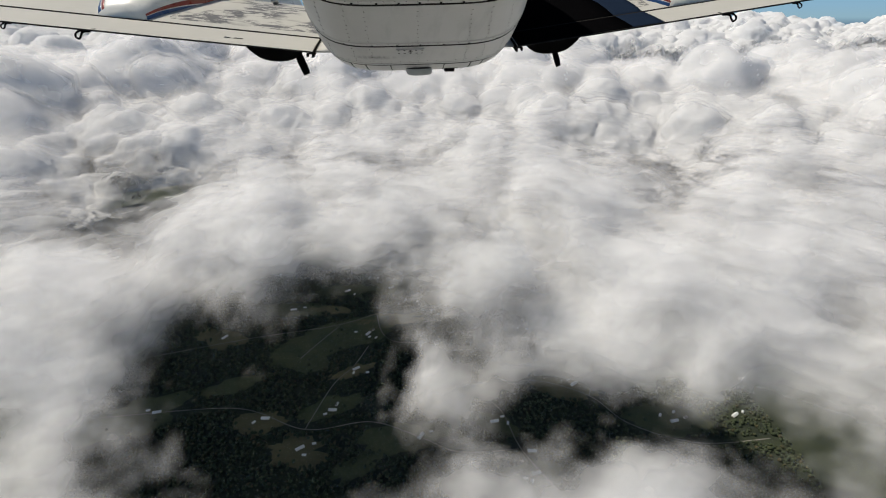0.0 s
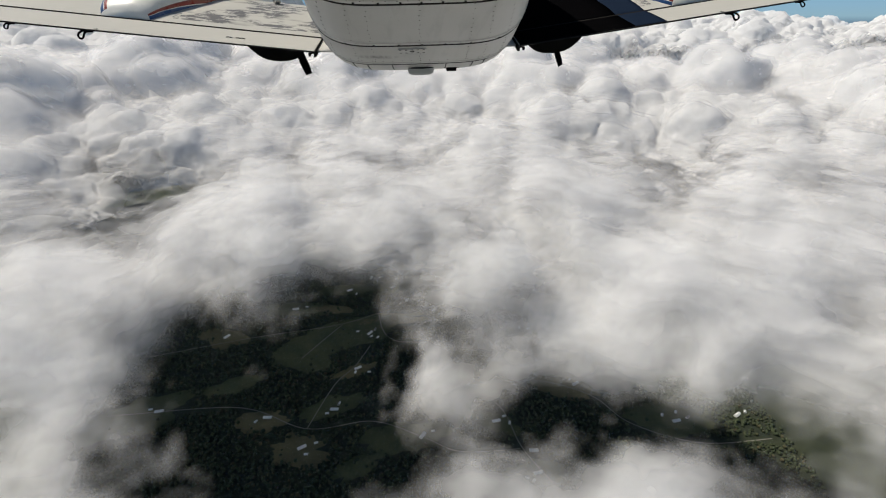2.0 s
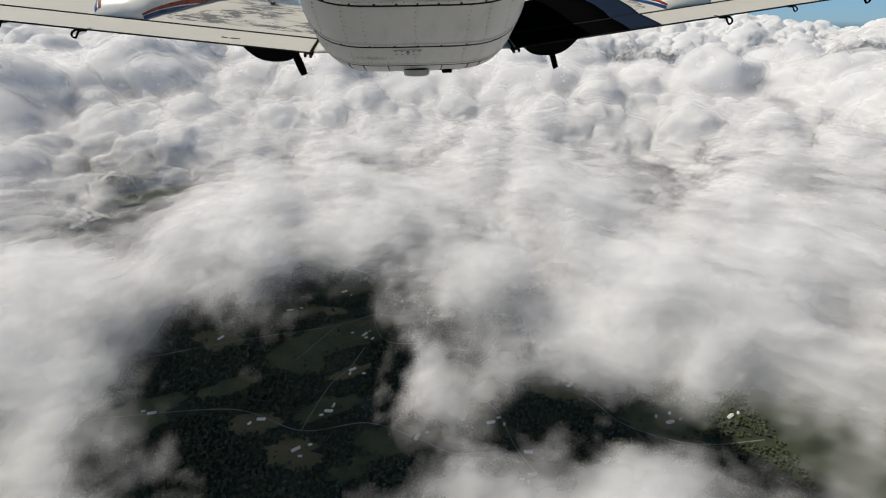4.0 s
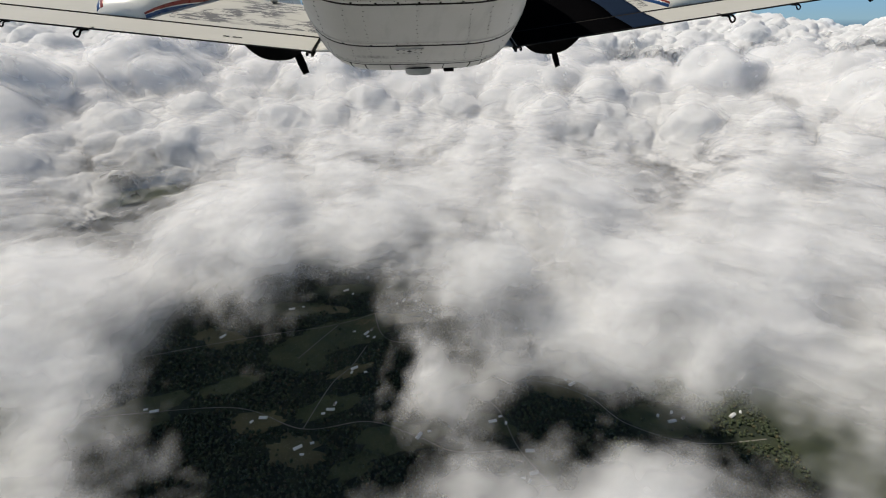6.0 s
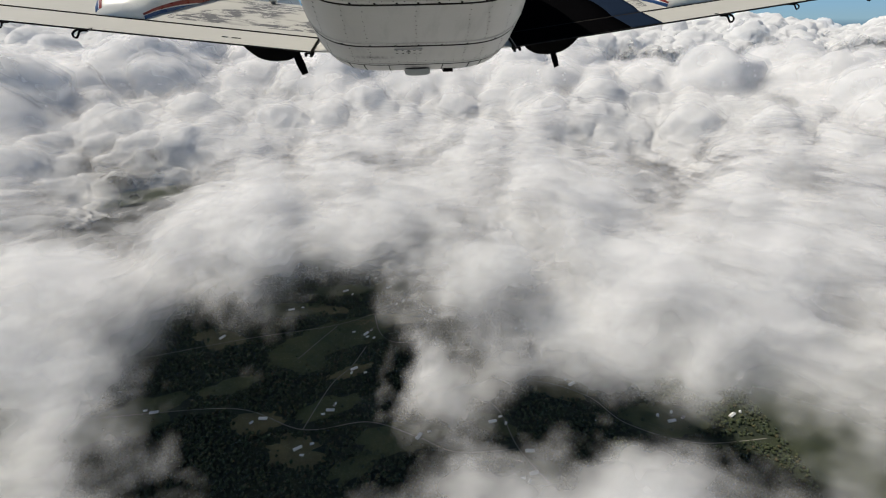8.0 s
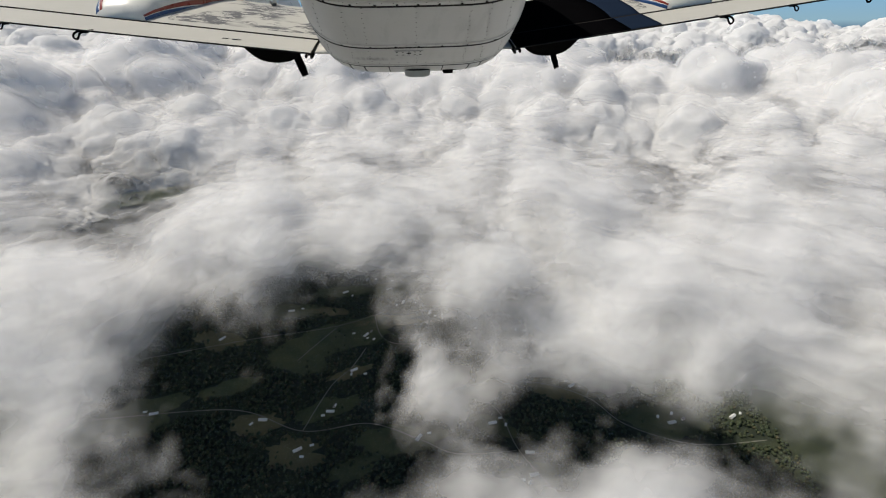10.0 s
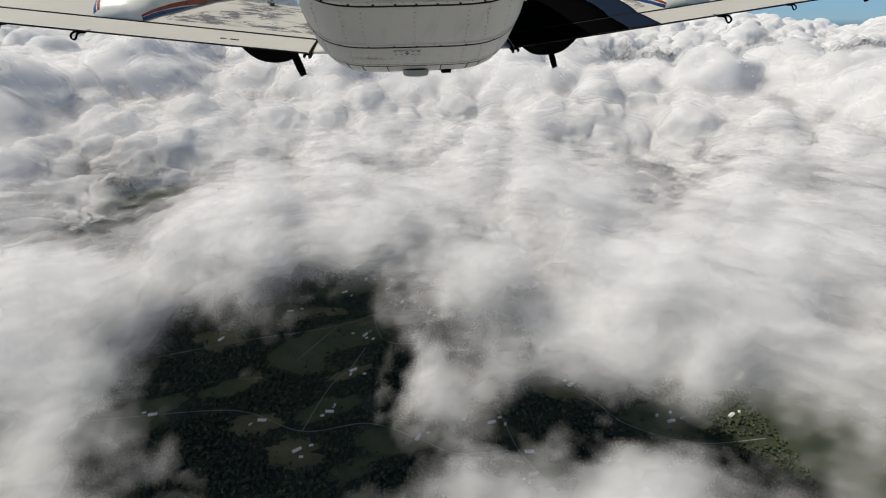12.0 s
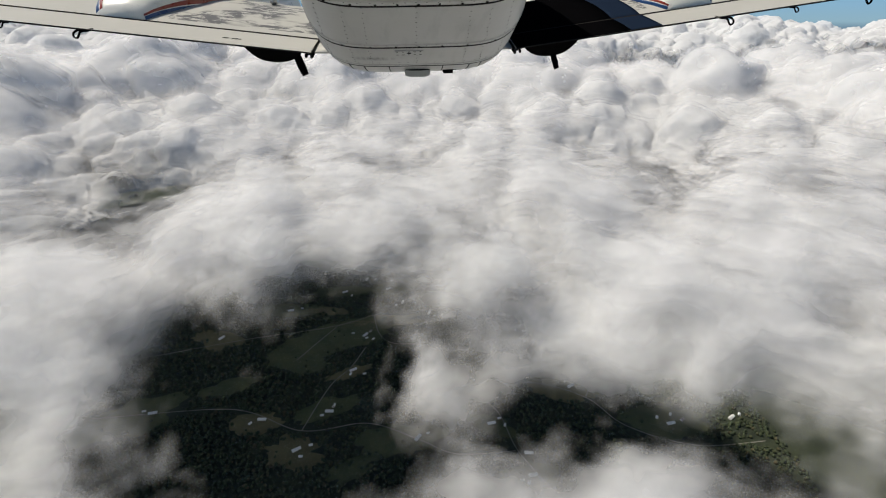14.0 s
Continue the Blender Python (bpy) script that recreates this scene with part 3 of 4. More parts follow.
def meadow(i, x, y, w, d, turn_by, material):
    verts, faces = [], []
    rings, segs = 7, 44
    ca, sa = math.cos(radians(turn_by)), math.sin(radians(turn_by))
    for r in range(1, rings + 1):
        for s in range(segs):
            a = 2 * math.pi * s / segs
            edge = 1 + 0.55 * noise.noise((math.cos(a) * 1.3 + i * 5.1, math.sin(a) * 1.3, i)) + 0.30 * noise.noise((math.cos(a) * 4 + i, math.sin(a) * 4, i + 9))
            u, v = w * math.cos(a) * edge * r / rings, d * math.sin(a) * edge * r / rings
            verts.append((x + u * ca - v * sa, y + u * sa + v * ca))
    xy = np.array([(x, y)] + verts)
    z = land_height(xy[:, 0], xy[:, 1]) + 0.9
    faces = [(0, 1 + s, 1 + (s + 1) % segs) for s in range(segs)]
    for r in range(rings - 1):
        for s in range(segs):
            k = (s + 1) % segs
            faces.append((1 + r * segs + s, 1 + (r + 1) * segs + s, 1 + (r + 1) * segs + k, 1 + r * segs + k))
    ob = finish("meadow", np.column_stack([xy, z]), faces, material)
    return tagged(ob, "dry yellow-green pasture among dark woods" if material is HAY else "green meadow clearing among dark woods", "field", "", "structure")


for i, row in enumerate(MEADOWS):
    meadow(i, *row)


def road(points, width, label):
    """A ribbon with a low crown along a smooth line of (x, y)."""
    pts = [Vector((*p, 0)) for p in points]
    line = []
    for i in range(len(pts) - 1):
        p = [pts[max(0, min(len(pts) - 1, i + d))] for d in (-1, 0, 1, 2)]
        for k in range(14):
            s = k / 14
            line.append(0.5 * (2 * p[1] + (p[2] - p[0]) * s + (2 * p[0] - 5 * p[1] + 4 * p[2] - p[3]) * s * s + (3 * p[1] - p[0] - 3 * p[2] + p[3]) * s**3))
    verts = []
    for i, q in enumerate(line):
        d = (line[min(i + 1, len(line) - 1)] - line[max(i - 1, 0)]).normalized()
        side = Vector((-d.y, d.x, 0))
        for k, lift in ((-1, 1.3), (0, 1.5), (1, 1.3)):
            w = q + side * k * width / 2
            verts.append((w.x, w.y, float(land_height(w.x, w.y)) + lift))
    faces = [(3 * i + k, 3 * i + k + 1, 3 * i + k + 4, 3 * i + k + 3) for i in range(len(line) - 1) for k in (0, 1)]
    return tagged(finish("road", verts, faces, GRAVEL), label, "road", "", "structure")


ROADS = [[(-1500, 1900), (-1000, 2050), (-620, 2160), (-380, 2300), (-160, 2480), (40, 2560), (300, 2520), (700, 2300), (1200, 2250)],
         [(-380, 2300), (-330, 2120), (-250, 2030), (-90, 2010), (60, 1900), (110, 1720), (240, 1560), (300, 1350), (420, 1150)],
         [(110, 1720), (420, 1740), (640, 1640), (760, 1480), (1000, 1380), (1300, 1400)], [(640, 1640), (720, 1850), (690, 2020), (790, 2150)],
         [(-700, 1880), (-640, 2010), (-560, 2180)], [(-1500, 1500), (-900, 1560), (-560, 1440), (-300, 1480), (-90, 1400), (60, 1330), (300, 1350)], [(-560, 1440), (-500, 1700), (-430, 1830), (-380, 2000)], [(-1700, 3300), (-1200, 3050), (-700, 2900), (-290, 2700), (40, 2560)]]
for r in ROADS:
    road(r, 4.6, "pale gravel country road winding between woods and meadows")


# houses: one of each kind with its parts, then copies
def house(w, d, h, roof_material, label):
    base = new("house")
    tagged(base, label, "house", "houses in the valley")
    bm = box(bmesh.new(), (w, d, h), (0, 0, h / 2))
    wall = part("wall", bm, PLASTER, base)
    rise, over = d * 0.34, 0.7
    prof = [(-d / 2 - over, h - 0.3), (0, h + rise), (d / 2 + over, h - 0.3), (d / 2 + over, h - 0.05), (0, h + rise + 0.3), (-d / 2 - over, h - 0.05)]
    roof = finish("roof", *loft([[(x, y, z) for y, z in prof] for x in (-w / 2 - over, w / 2 + over)]), roof_material, base, "", False)
    bm = box(bmesh.new(), (1.0, 1.0, 2.2), (w * 0.28, d * 0.1, h + rise))
    part("chimney", bm, GREY_ROOF, roof)
    for k, x in enumerate((-w * 0.3, 0.0, w * 0.3)):
        for s in (-1, 1):
            if k == 1 and s < 0:
                part("door", box(bmesh.new(), (1.2, 0.12, 2.1), (x, s * (d / 2 + 0.03), 1.05)), BARK, wall)
            else:
                part("window", box(bmesh.new(), (1.5, 0.12, 1.3), (x, s * (d / 2 + 0.03), 1.7)), PANE, wall)
    return base


KINDS = [house(15, 9, 3.2, WHITE_ROOF, "white-walled farmhouse with a pale metal roof"), house(18, 10, 3.4, GREY_ROOF, "white-walled house with a grey shingle roof"),
         house(34, 13, 4.5, WHITE_ROOF, "long farm barn with a white metal roof")]
# farmsteads: x, y, number of buildings scattered round the yard
FARMS = [(-400, 2100, 5), (-855, 2325, 2), (-230, 2440, 4), (-480, 2715, 2), (-70, 2320, 2), (95, 1695, 3), (590, 1715, 3), (770, 1990, 3), (950, 1490, 4),
         (1215, 1520, 2), (1370, 1750, 2), (450, 2140, 2), (-1215, 1540, 2), (-1140, 2060, 1), (-90, 1405, 2), (340, 1340, 1), (-590, 2550, 2), (-330, 2600, 1), (-470, 1545, 4), (-555, 1345, 3), (-740, 1500, 2), (210, 1490, 3), (-415, 1812, 3), (340, 1240, 3)]
yard = random.Random(11)
SITES = []
for x, y, buildings in FARMS:
    for k in range(buildings):
        turn_to, reach = yard.uniform(0, 6.28) if k else 0.0, yard.uniform(38, 75) if k else 0.0
        SITES.append((x + reach * math.cos(turn_to), y + 0.7 * reach * math.sin(turn_to), yard.choice((0, 15, 35, 60, 80)), (2, 0, 0, 1, 0)[k]))
free = list(KINDS)
for x, y, a, kind in SITES:
    m = pose(x, y, float(land_height(x, y)) + 0.85, 0, 0, a)
    if KINDS[kind] in free:
        free.remove(KINDS[kind])
        KINDS[kind].matrix_world = m
    else:
        copy_thing(KINDS[kind], m)

# woods: many small ragged clumps
golden = np.random.RandomState(5)
wx, wy = golden.uniform(-1500, 1350, 46000), golden.uniform(1050, 3300, 46000)
keep = golden.uniform(0, 1, 46000) < 0.72 + 0.4 * layered(wx / 260, wy / 260, 0.0, 3, 2)
for x, y, w, d, a, _ in MEADOWS:
    ca, sa = math.cos(radians(a)), math.sin(radians(a))
    u, v = (wx - x) * ca + (wy - y) * sa, -(wx - x) * sa + (wy - y) * ca
    keep &= ((u / w) ** 2 + (v / d) ** 2 > 1.0) | (golden.uniform(0, 1, 46000) < 0.035)
for r in ROADS:
    for (x0, y0), (x1, y1) in zip(r, r[1:]):
        s = np.clip(((wx - x0) * (x1 - x0) + (wy - y0) * (y1 - y0)) / ((x1 - x0) ** 2 + (y1 - y0) ** 2), 0, 1)
        keep &= np.hypot(wx - x0 - s * (x1 - x0), wy - y0 - s * (y1 - y0)) > 16
for x, y, a, kind in SITES:
    keep &= np.hypot(wx - x, wy - y) > 26
wx, wy = wx[keep], wy[keep]
ball = bmesh.new()
bmesh.ops.create_icosphere(ball, subdivisions=1, radius=1.0)
ball.verts.ensure_lookup_table()
bv = np.array([v.co[:] for v in ball.verts])
bf = np.array([[v.index for v in f.verts] for f in ball.faces])
ball.free()
count = len(wx)
size = golden.uniform(4.2, 8.6, count)
cv = bv[None] * golden.uniform(0.62, 1.3, (count, len(bv), 1)) * size[:, None, None] * np.array([1, 1, 1.15])
cv += np.stack([wx, wy, land_height(wx, wy) + size * 0.8], -1)[:, None]
cf = (bf[None] + (np.arange(count) * len(bv))[:, None, None]).reshape(-1, 3)
me = bpy.data.meshes.new("woods")
me.vertices.add(count * len(bv))
me.vertices.foreach_set("co", cv.astype(np.float32).ravel())
me.loops.add(cf.size)
me.loops.foreach_set("vertex_index", cf.astype(np.int32).ravel())
me.polygons.add(len(cf))
me.polygons.foreach_set("loop_start", np.arange(0, cf.size, 3, dtype=np.int32))
me.update(calc_edges=True)
me.materials.append(LEAF)
tagged(new("woods", me), "dense dark green mixed woodland covering the hills", "woods", "", "stuff")


# ---- cloud ----
# openings in the deck: x, y, half width, half depth, depth of the gap
GAPS = [(-64, 258, 64, 58, 2.4), (-50, 190, 56, 40, 1.4), (-135, 150, 56, 50, 0.9), (-100, 168, 40, 30, 1.5), (40, 188, 44, 30, 1.0), (84, 214, 34, 22, 1.0), (140, 160, 46, 40, 0.6), (-66, 118, 52, 34, 0.6), (-170, 262, 50, 44, 0.8),
        (-340, 440, 60, 46, 0.7), (-330, 560, 100, 90, 0.5), (-440, 720, 130, 110, 0.3), (-570, 930, 120, 110, 0.9), (-180, 620, 70, 60, 0.7), (-330, 1000, 110, 80, 1.2), (210, 700, 90, 46, 0.6), (-230, 1500, 200, 120, 1.2),
        (700, 1700, 480, 380, 2.5), (300, 1950, 260, 130, 1.6), (1500, 2050, 500, 380, 2.5), (1750, 2900, 600, 170, 1.8), (2300, 2300, 300, 150, 1.2), (600, 3100, 600, 160, 1.6), (-1700, 3200, 500, 160, 1.4), (-900, 2000, 200, 120, 1.1)]


LAYERS = 9


def smoothstep(a, b, v):
    k = np.clip((v - a) / (b - a), 0, 1)
    return k * k * (3 - 2 * k)


def cover(x, y):
    """How thick the cloud is: about 1.3 where whole, below 0 in the openings."""
    near = 1 - smoothstep(500, 1200, np.hypot(x, y))
    qx = x + (26 + 50 * (1 - near)) * layered(x / 75, y / 75, 0.0, 4, 1, 0.55)
    qy = y + (26 + 50 * (1 - near)) * layered(x / 75, y / 75, 5.0, 4, 2, 0.55)
    t = 1.22 + 0.85 * layered(x / (150 + 260 * (1 - near)), y / (150 + 260 * (1 - near)), 0.0, 4, 4)
    for x0, y0, w, d, deep_by in GAPS:
        t = t - deep_by * np.exp(-(((qx - x0) / w) ** 2 + ((qy - y0) / d) ** 2))
    return t - 0.24 * (1 - smoothstep(150, 250, np.hypot(x, y)))


def cloud_top(x, y, thick):
    """Height of the cloud tops relative to the camera."""
    r = np.hypot(x, y)
    rise = smoothstep(900, 4300, r)
    warp = 0.22 * layered(x / 120, y / 120, 2.0, 2, 6)
    heads = (1 - rise) * (30 * domes(x / 105 + warp, y / 105 - warp, 3) + 12 * domes(x / 48 + warp, y / 48 - warp, 5)) + rise * (95 * domes(x / 330 + warp, y / 330 - warp, 2) + 40 * domes(x / 150 + warp, y / 150, 4))
    return -196 + 20 * layered(x / 190, y / 190, 0.0, 3, 2) + heads + 20 * np.clip(thick, -0.5, 1.6) + 10 * rise + 60 * rise * np.clip(layered(x / 900, y / 900, 0.0, 3, 5), -0.6, 1)


def puffs(x0, x1, y0, y1, step, r0, r1, seed, sink, cut, outside=None):
    """Rounded heads strewn over a stretch of the deck: place, radius."""
    g = np.random.RandomState(seed)
    px, py = np.meshgrid(np.arange(x0, x1, step), np.arange(y0, y1, step))
    px, py = (v.ravel() + g.uniform(-0.5, 0.5, v.size) * step for v in (px, py))
    size = r0 + (r1 - r0) * g.uniform(0, 1, px.size) ** 1.6
    lift = g.uniform(-0.5, 0.35, px.size)
    t = cover(px, py)
    keep = t > cut
    if outside is not None:  # the near deck has its own heads, and nothing lies beyond the edges of sight
        a, b, c, d = outside
        keep &= ~((px > a) & (px < b) & (py > c) & (py < d)) & (np.abs(px) < 700 + 1.05 * np.abs(py)) & (np.hypot(px, py) < 4820)
    px, py, size, lift, t = px[keep], py[keep], size[keep], lift[keep], t[keep]
    size = size * np.clip(0.30 + 0.55 * t, 0.3, 1.0)
    return np.stack([px, py, cloud_top(px, py, t) + size * (lift - sink), size], -1)


def billows(groups, x0, x1, y0, y1, z0, z1, cell, blend):
    """Skin of many merged heads: places and quads, by surface nets on a lattice."""
    nx, ny, nz = (int((b - a) / cell) + 1 for a, b in ((x0, x1), (y0, y1), (z0, z1)))
    field = np.zeros((nx, ny, nz), np.float32)
    ax, ay, az = (a + cell * np.arange(n, dtype=np.float32) for a, n in ((x0, nx), (y0, ny), (z0, nz)))
    for heads, squash in groups:
        for px, py, pz, r in heads:
            w = r + 2.2 * blend
            i0, i1 = max(1, int((px - w - x0) / cell)), min(nx - 1, int((px + w - x0) / cell) + 2)
            j0, j1 = max(1, int((py - w - y0) / cell)), min(ny - 1, int((py + w - y0) / cell) + 2)
            k0, k1 = max(1, int((pz - w - z0) / cell)), min(nz - 1, int((pz + w - z0) / cell) + 2)
            if i0 >= i1 or j0 >= j1 or k0 >= k1:
                continue
            d = np.sqrt(((ax[i0:i1] - px) ** 2)[:, None, None] + ((ay[j0:j1] - py) ** 2)[None, :, None] + (((az[k0:k1] - pz) / squash) ** 2)[None, None, :])
            field[i0:i1, j0:j1, k0:k1] += np.exp(np.minimum((r - d) / blend, 9.0))
    field = np.log(field + 0.03)
    inside = field > 0
    corner = [(a, b, c) for a in (0, 1) for b in (0, 1) for c in (0, 1)]
    count = sum(inside[a:nx - 1 + a, b:ny - 1 + b, c:nz - 1 + c].astype(np.int8) for a, b, c in corner)
    cells = np.argwhere((count > 0) & (count < 8))
    number = np.full((nx - 1, ny - 1, nz - 1), -1, np.int32)
    number[tuple(cells.T)] = np.arange(len(cells))
    values = np.stack([field[cells[:, 0] + a, cells[:, 1] + b, cells[:, 2] + c] for a, b, c in corner], -1)
    place, hits = np.zeros((len(cells), 3)), np.zeros(len(cells))
    for p in range(8):
        for q in range(p + 1, 8):
            if sum(abs(u - v) for u, v in zip(corner[p], corner[q])) == 1:
                va, vb = values[:, p], values[:, q]
                cross = (va > 0) != (vb > 0)
                s = np.where(cross, va / np.where(cross, va - vb, 1), 0)
                place += cross[:, None] * (np.array(corner[p]) + s[:, None] * (np.array(corner[q]) - np.array(corner[p])))
                hits += cross
    verts = np.array([x0, y0, z0]) + cell * (cells + place / hits[:, None])
    quads = []
    for axis in range(3):
        u, v = (axis + 1) % 3, (axis + 2) % 3
        cut = [slice(1, -1)] * 3
        ahead = list(cut)
        ahead[axis] = slice(2, None)
        here, there = inside[tuple(cut)], inside[tuple(ahead)]
        e = np.argwhere(here != there) + 1
        out = inside[tuple(e.T)]
        ring = []
        for du, dv in ((-1, -1), (0, -1), (0, 0), (-1, 0)):
            c = e.copy()
            c[:, u] += du
            c[:, v] += dv
            ring.append(number[tuple(c.T)])
        ring = np.stack(ring, -1)
        quads.append(np.where(out[:, None], ring, ring[:, ::-1]))
    quads = np.concatenate(quads)
    return verts, quads[(quads >= 0).all(axis=1)]


def vertex_normals(verts, quads, smoothing=0):
    face = np.cross(verts[quads[:, 2]] - verts[quads[:, 0]], verts[quads[:, 3]] - verts[quads[:, 1]])
    for step in range(smoothing + 1):
        n = np.zeros_like(verts)
        for k in range(4):
            for c in range(3):
                n[:, c] += np.bincount(quads[:, k], face[:, c], len(verts))
        n /= np.maximum(np.linalg.norm(n, axis=1, keepdims=True), 1e-9)
        face = n[quads].mean(axis=1)
    return n


def relaxed(verts, quads, rounds):
    """The same skin with its folds eased out."""
    weight = np.maximum(np.bincount(quads.ravel(), minlength=len(verts)), 1)
    for step in range(rounds):
        middle = verts[quads].mean(axis=1)
        moved = np.zeros_like(verts)
        for k in range(4):
            for c in range(3):
                moved[:, c] += np.bincount(quads[:, k], middle[:, c], len(verts))
        verts = moved / weight[:, None]
    return verts


def cloud_skin(name, label, verts, quads, material, vapour, fade):
    """One skin of cloud with its density; clear air has no faces."""
    quads = quads[(vapour * fade)[quads].max(axis=1) > 0.015]
    used = np.zeros(len(verts), bool)
    used[quads.ravel()] = True
    to = np.cumsum(used) - 1
    verts, quads, vapour, fade = verts[used] + np.array([0, 0, EYE]), to[quads], vapour[used], fade[used]
    me = bpy.data.meshes.new(name)
    me.vertices.add(len(verts))
    me.vertices.foreach_set("co", verts.astype(np.float32).ravel())
    me.loops.add(quads.size)
    me.loops.foreach_set("vertex_index", quads.astype(np.int32).ravel())
    me.polygons.add(len(quads))
    me.polygons.foreach_set("loop_start", np.arange(0, quads.size, 4, dtype=np.int32))
    me.attributes.new("vapour", "FLOAT", "POINT").data.foreach_set("value", vapour.astype(np.float32))
    me.attributes.new("fade", "FLOAT", "POINT").data.foreach_set("value", fade.astype(np.float32))
    me.update(calc_edges=True)
    me.materials.append(material)
    me.shade_smooth()
    return tagged(new(name, me), label, "cloud", "", "stuff")


def roughen(verts, quads, rows):
    """Heads upon heads: pushes the skin in and out along its normals."""
    n = vertex_normals(verts, quads)
    push = 0.0
    for wide, amount, seed in rows:
        push = push + amount * (1 - 2.2 * np.abs(smooth_noise(verts[:, 0] / wide, verts[:, 1] / wide, verts[:, 2] / wide, seed)))
    return verts + n * np.asarray(push)[:, None]


def sunk(verts):
    """The dense heads stay under the loose vapour near by and rise out of it further off."""
    down = 75 * (1 - smoothstep(560, 1120, np.hypot(verts[:, 0], verts[:, 1])))
    return verts - down[:, None] * np.array([0, 0, 1])


# the deck close below: a dense body under many thin skins of vapour
NEAR = (-600, 600, -140, 980)
heads = [(puffs(*NEAR, 27, 24, 46, 1, 0.95, 0.05), 0.85), (puffs(*NEAR, 34, 14, 38, 2, 0.10, 0.0), 1.0), (puffs(*NEAR, 19, 8, 17, 3, 0.0, 0.1), 1.0)]
verts, quads = billows(heads, -680, 680, -220, 1060, -305, -75, 5.5, 4.0)
verts = roughen(verts, quads, ((46, 8.0, 1), (22, 5.5, 2), (11, 2.4, 3)))
thick = cover(verts[:, 0], verts[:, 1])
torn = 0.55 * layered(verts[:, 0] / 36, verts[:, 1] / 36, verts[:, 2] / 36, 4, 6, 0.6)
under = cloud_top(verts[:, 0], verts[:, 1], thick) - verts[:, 2]
facing = vertex_normals(verts, quads, 2)[:, 2]
open_air = smoothstep(-0.55, 0.15, facing)
body = smoothstep(0.0, 1.5, thick + torn) * (1 - 0.93 * smoothstep(22, 64, under))
away = smoothstep(330, 420, np.hypot(verts[:, 0], verts[:, 1]))
verts = sunk(verts)
cloud_skin("cloud_deck", "broken deck of soft white and grey cloud with dark gaps", verts, quads, CLOUD, smoothstep(0.15, 1.1, thick + 0.4 * torn) * (1 - 0.9 * smoothstep(22, 64, under)) * (0.15 + 0.85 * open_air), 0.95 * away)
for k, (off, strength) in enumerate(((4, 0.26), (10, 0.26), (17, 0.22), (26, 0.15))):
    verts = relaxed(verts, quads, 1)
    soft = vertex_normals(verts, quads, 4)
    drift = 0.3 * off * layered(verts[:, 0] / 60, verts[:, 1] / 60, verts[:, 2] / 60 + 0.4 * k, 3, 7)
    cloud_skin("cloud_veil", "thin torn veil of grey-white cloud vapour", verts + soft * (off + drift)[:, None], quads, VEIL, body * open_air * (0.86 - 0.09 * k), strength * away * (1 - 0.85 * smoothstep(380, 850, np.hypot(verts[:, 0], verts[:, 1])) * min(1.0, 0.3 * k)))

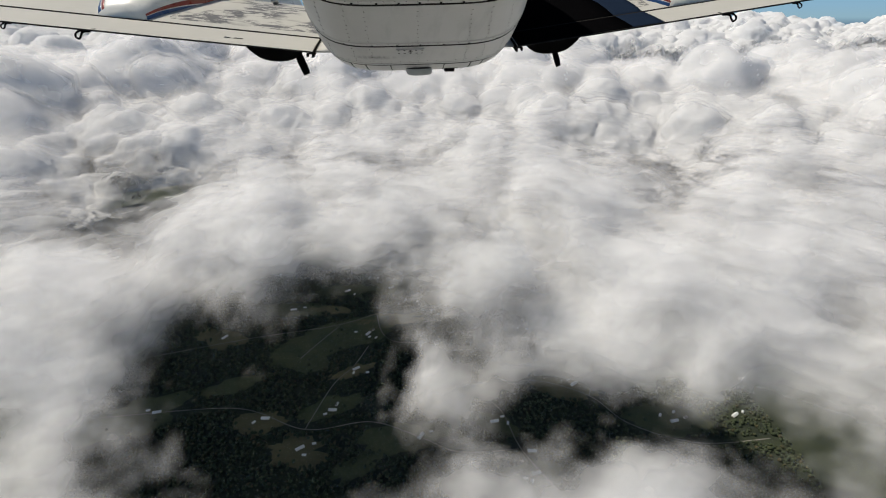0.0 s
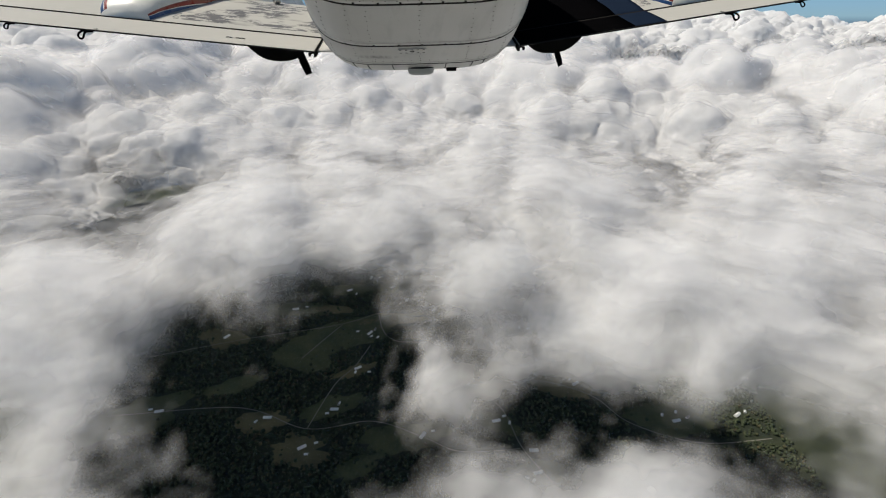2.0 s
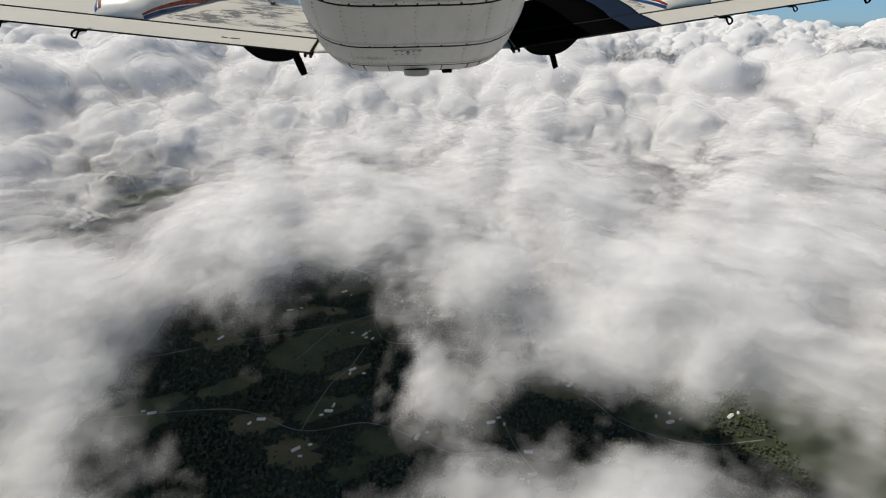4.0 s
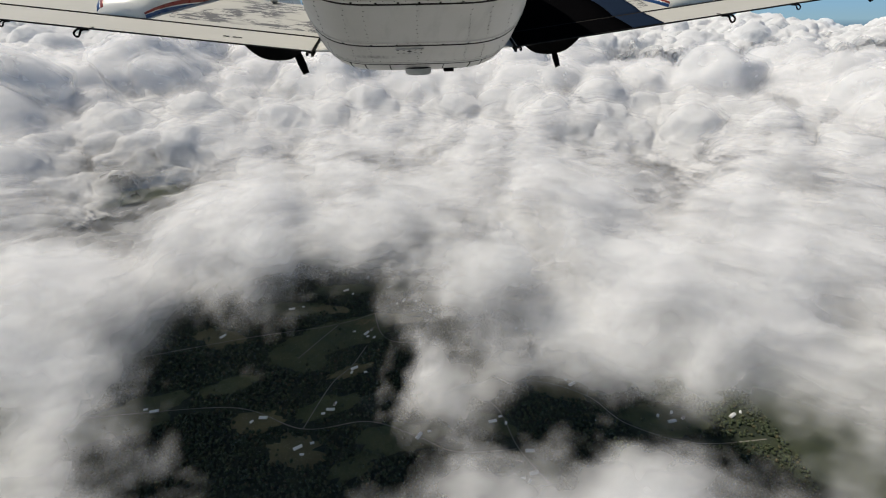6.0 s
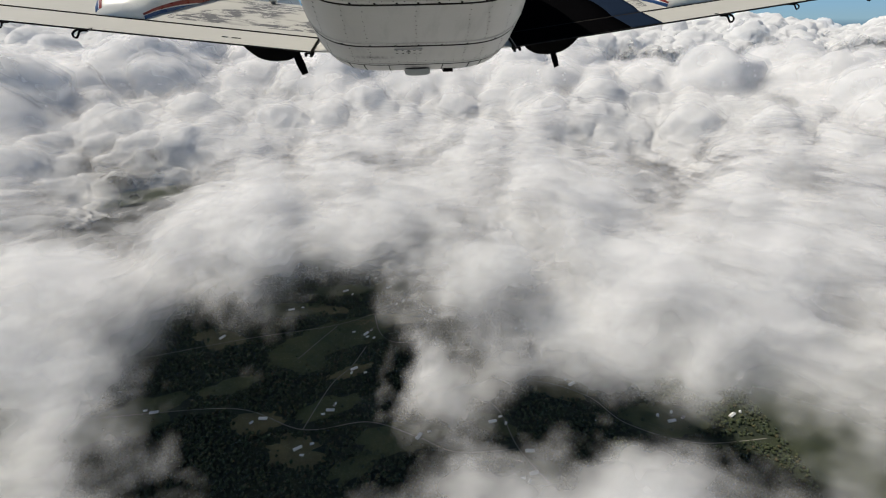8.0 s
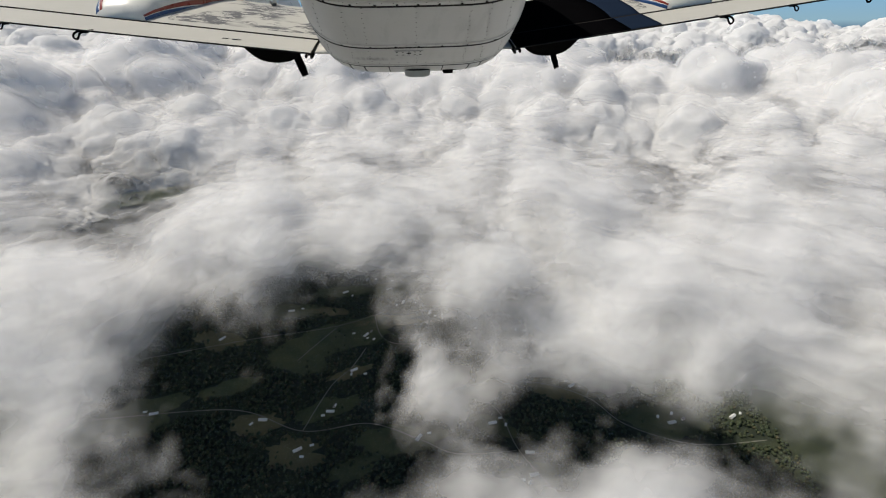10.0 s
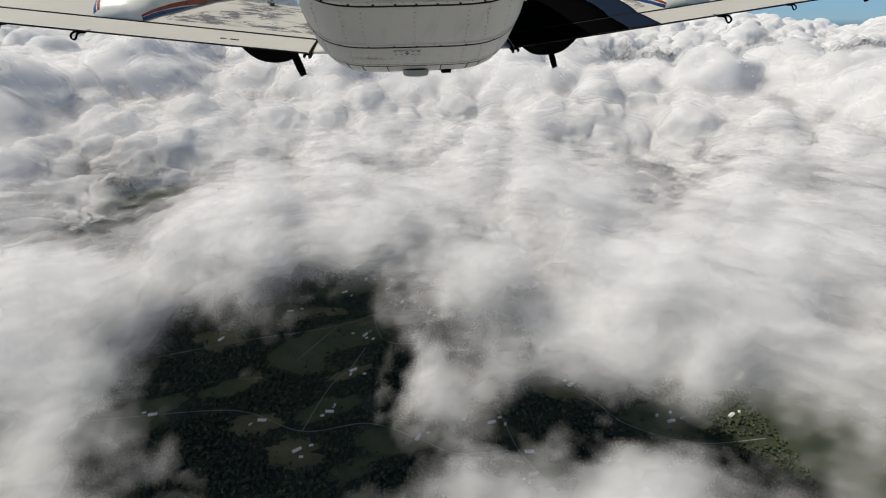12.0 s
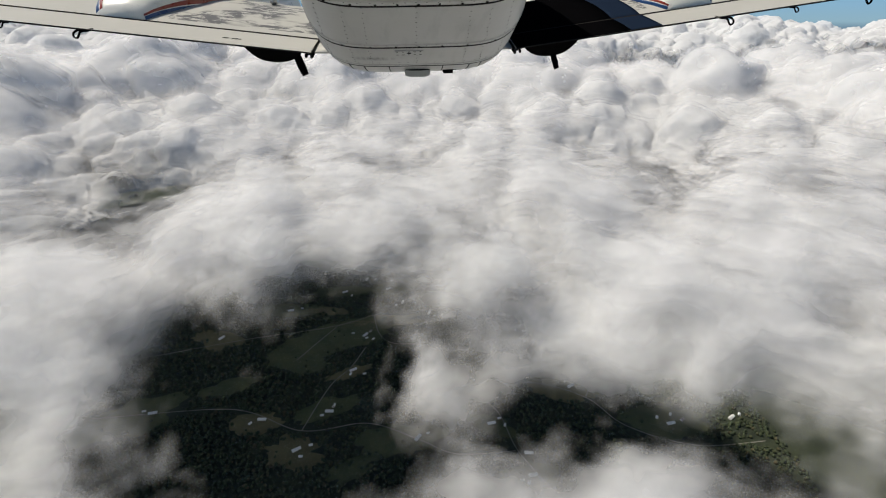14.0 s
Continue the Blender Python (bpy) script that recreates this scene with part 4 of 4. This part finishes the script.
# loose vapour straight below: thin layers one over another, following the heads half way
ang = np.radians(np.concatenate([np.linspace(-180, -58, 18)[:-1], np.linspace(-58, 58, 230), np.linspace(58, 180, 18)[1:]]))
SA, SD = np.meshgrid(ang, np.geomspace(70, 1140, 134))
SX, SY = SD * np.sin(SA), SD * np.cos(SA)
thick = cover(SX, SY)
crest = cloud_top(SX, SY, thick)
lean = 0.45 * (crest - crest.mean())
idx = np.arange(SX.size).reshape(SX.shape)
layer_quads = np.stack([idx[:-1, :-1], idx[:-1, 1:], idx[1:, 1:], idx[1:, :-1]], -1).reshape(-1, 4)
for k in range(LAYERS):
    z = crest.mean() + 24 - 11.0 * k + lean + 4 * layered(SX / 70, SY / 70, 0.3 * k, 2, 3)
    curl = layered(SX / 62, SY / 62, z / 58, 5, 6, 0.56)
    dens = smoothstep(0.32, 1.75, thick + 1.0 * curl - 0.75 * ((z - crest + 34) / 38) ** 2)
    fade = 0.50 * (1 - smoothstep(720, 1110, SD))
    cloud_skin("cloud_veil", "thin torn veil of grey-white cloud vapour", np.stack([SX, SY, z], -1).reshape(-1, 3), layer_quads, VEIL, dens.ravel(), fade.ravel())

# heaped cloud from there to the horizon
FAR = (-4300, 4300, -700, 4850)
far_heads = [(puffs(*FAR, 66, 50, 84, 4, 0.95, 0.05, NEAR), 0.8), (puffs(*FAR, 84, 30, 78, 5, 0.10, 0.0, NEAR), 1.0), (puffs(*FAR, 40, 16, 32, 6, 0.0, 0.1, NEAR), 1.0)]
verts, quads = billows(far_heads, -4400, 4400, -820, 4960, -340, 100, 14.0, 7.5)
verts = roughen(verts, quads, ((90, 13.0, 4), (44, 11.0, 5), (26, 5.0, 6)))
thick = cover(verts[:, 0], verts[:, 1])
body = smoothstep(-0.1, 0.55, thick + 0.2 * layered(verts[:, 0] / 110, verts[:, 1] / 110, verts[:, 2] / 110, 3, 6))
verts = sunk(verts)
cloud_skin("cloud_bank", "heaped white cumulus tops reaching to the horizon", verts, quads, CLOUD, body, np.ones(len(body)))
soft = vertex_normals(verts, quads, 2)
for k, (off, strength) in enumerate(((5, 0.34), (13, 0.24))):
    cloud_skin("cloud_veil", "thin torn veil of grey-white cloud vapour", verts + soft * off, quads, VEIL, body * (0.85 - 0.15 * k), strength * (1 - smoothstep(1300, 2100, np.hypot(verts[:, 0], verts[:, 1]))))

# blue haze of the far land and the sky above it, beyond the last cloud
rim = np.radians(np.linspace(-180, 180, 121))
levels = np.concatenate([np.linspace(-1400, -100, 8), np.linspace(-60, 700, 14)])
BA, BZ = np.meshgrid(rim, levels)
haze = grid_object("backdrop", 4960 * np.sin(BA), 4960 * np.cos(BA), EYE + BZ, HAZE)
tagged(haze, "blue distant haze and clear sky at the horizon", "sky", "", "structure")

# thin blue haze that fills the valley under the cloud
hx, hy = np.meshgrid(np.linspace(-6000, 6000, 25), np.linspace(-3000, 9000, 25))
valley = grid_object("valley_haze", hx, hy, 760 + 20 * layered(hx / 3000, hy / 3000, 0.0, 2, 1), BLUE_AIR)
tagged(valley, "thin blue haze lying over the valley", "haze", "", "stuff")
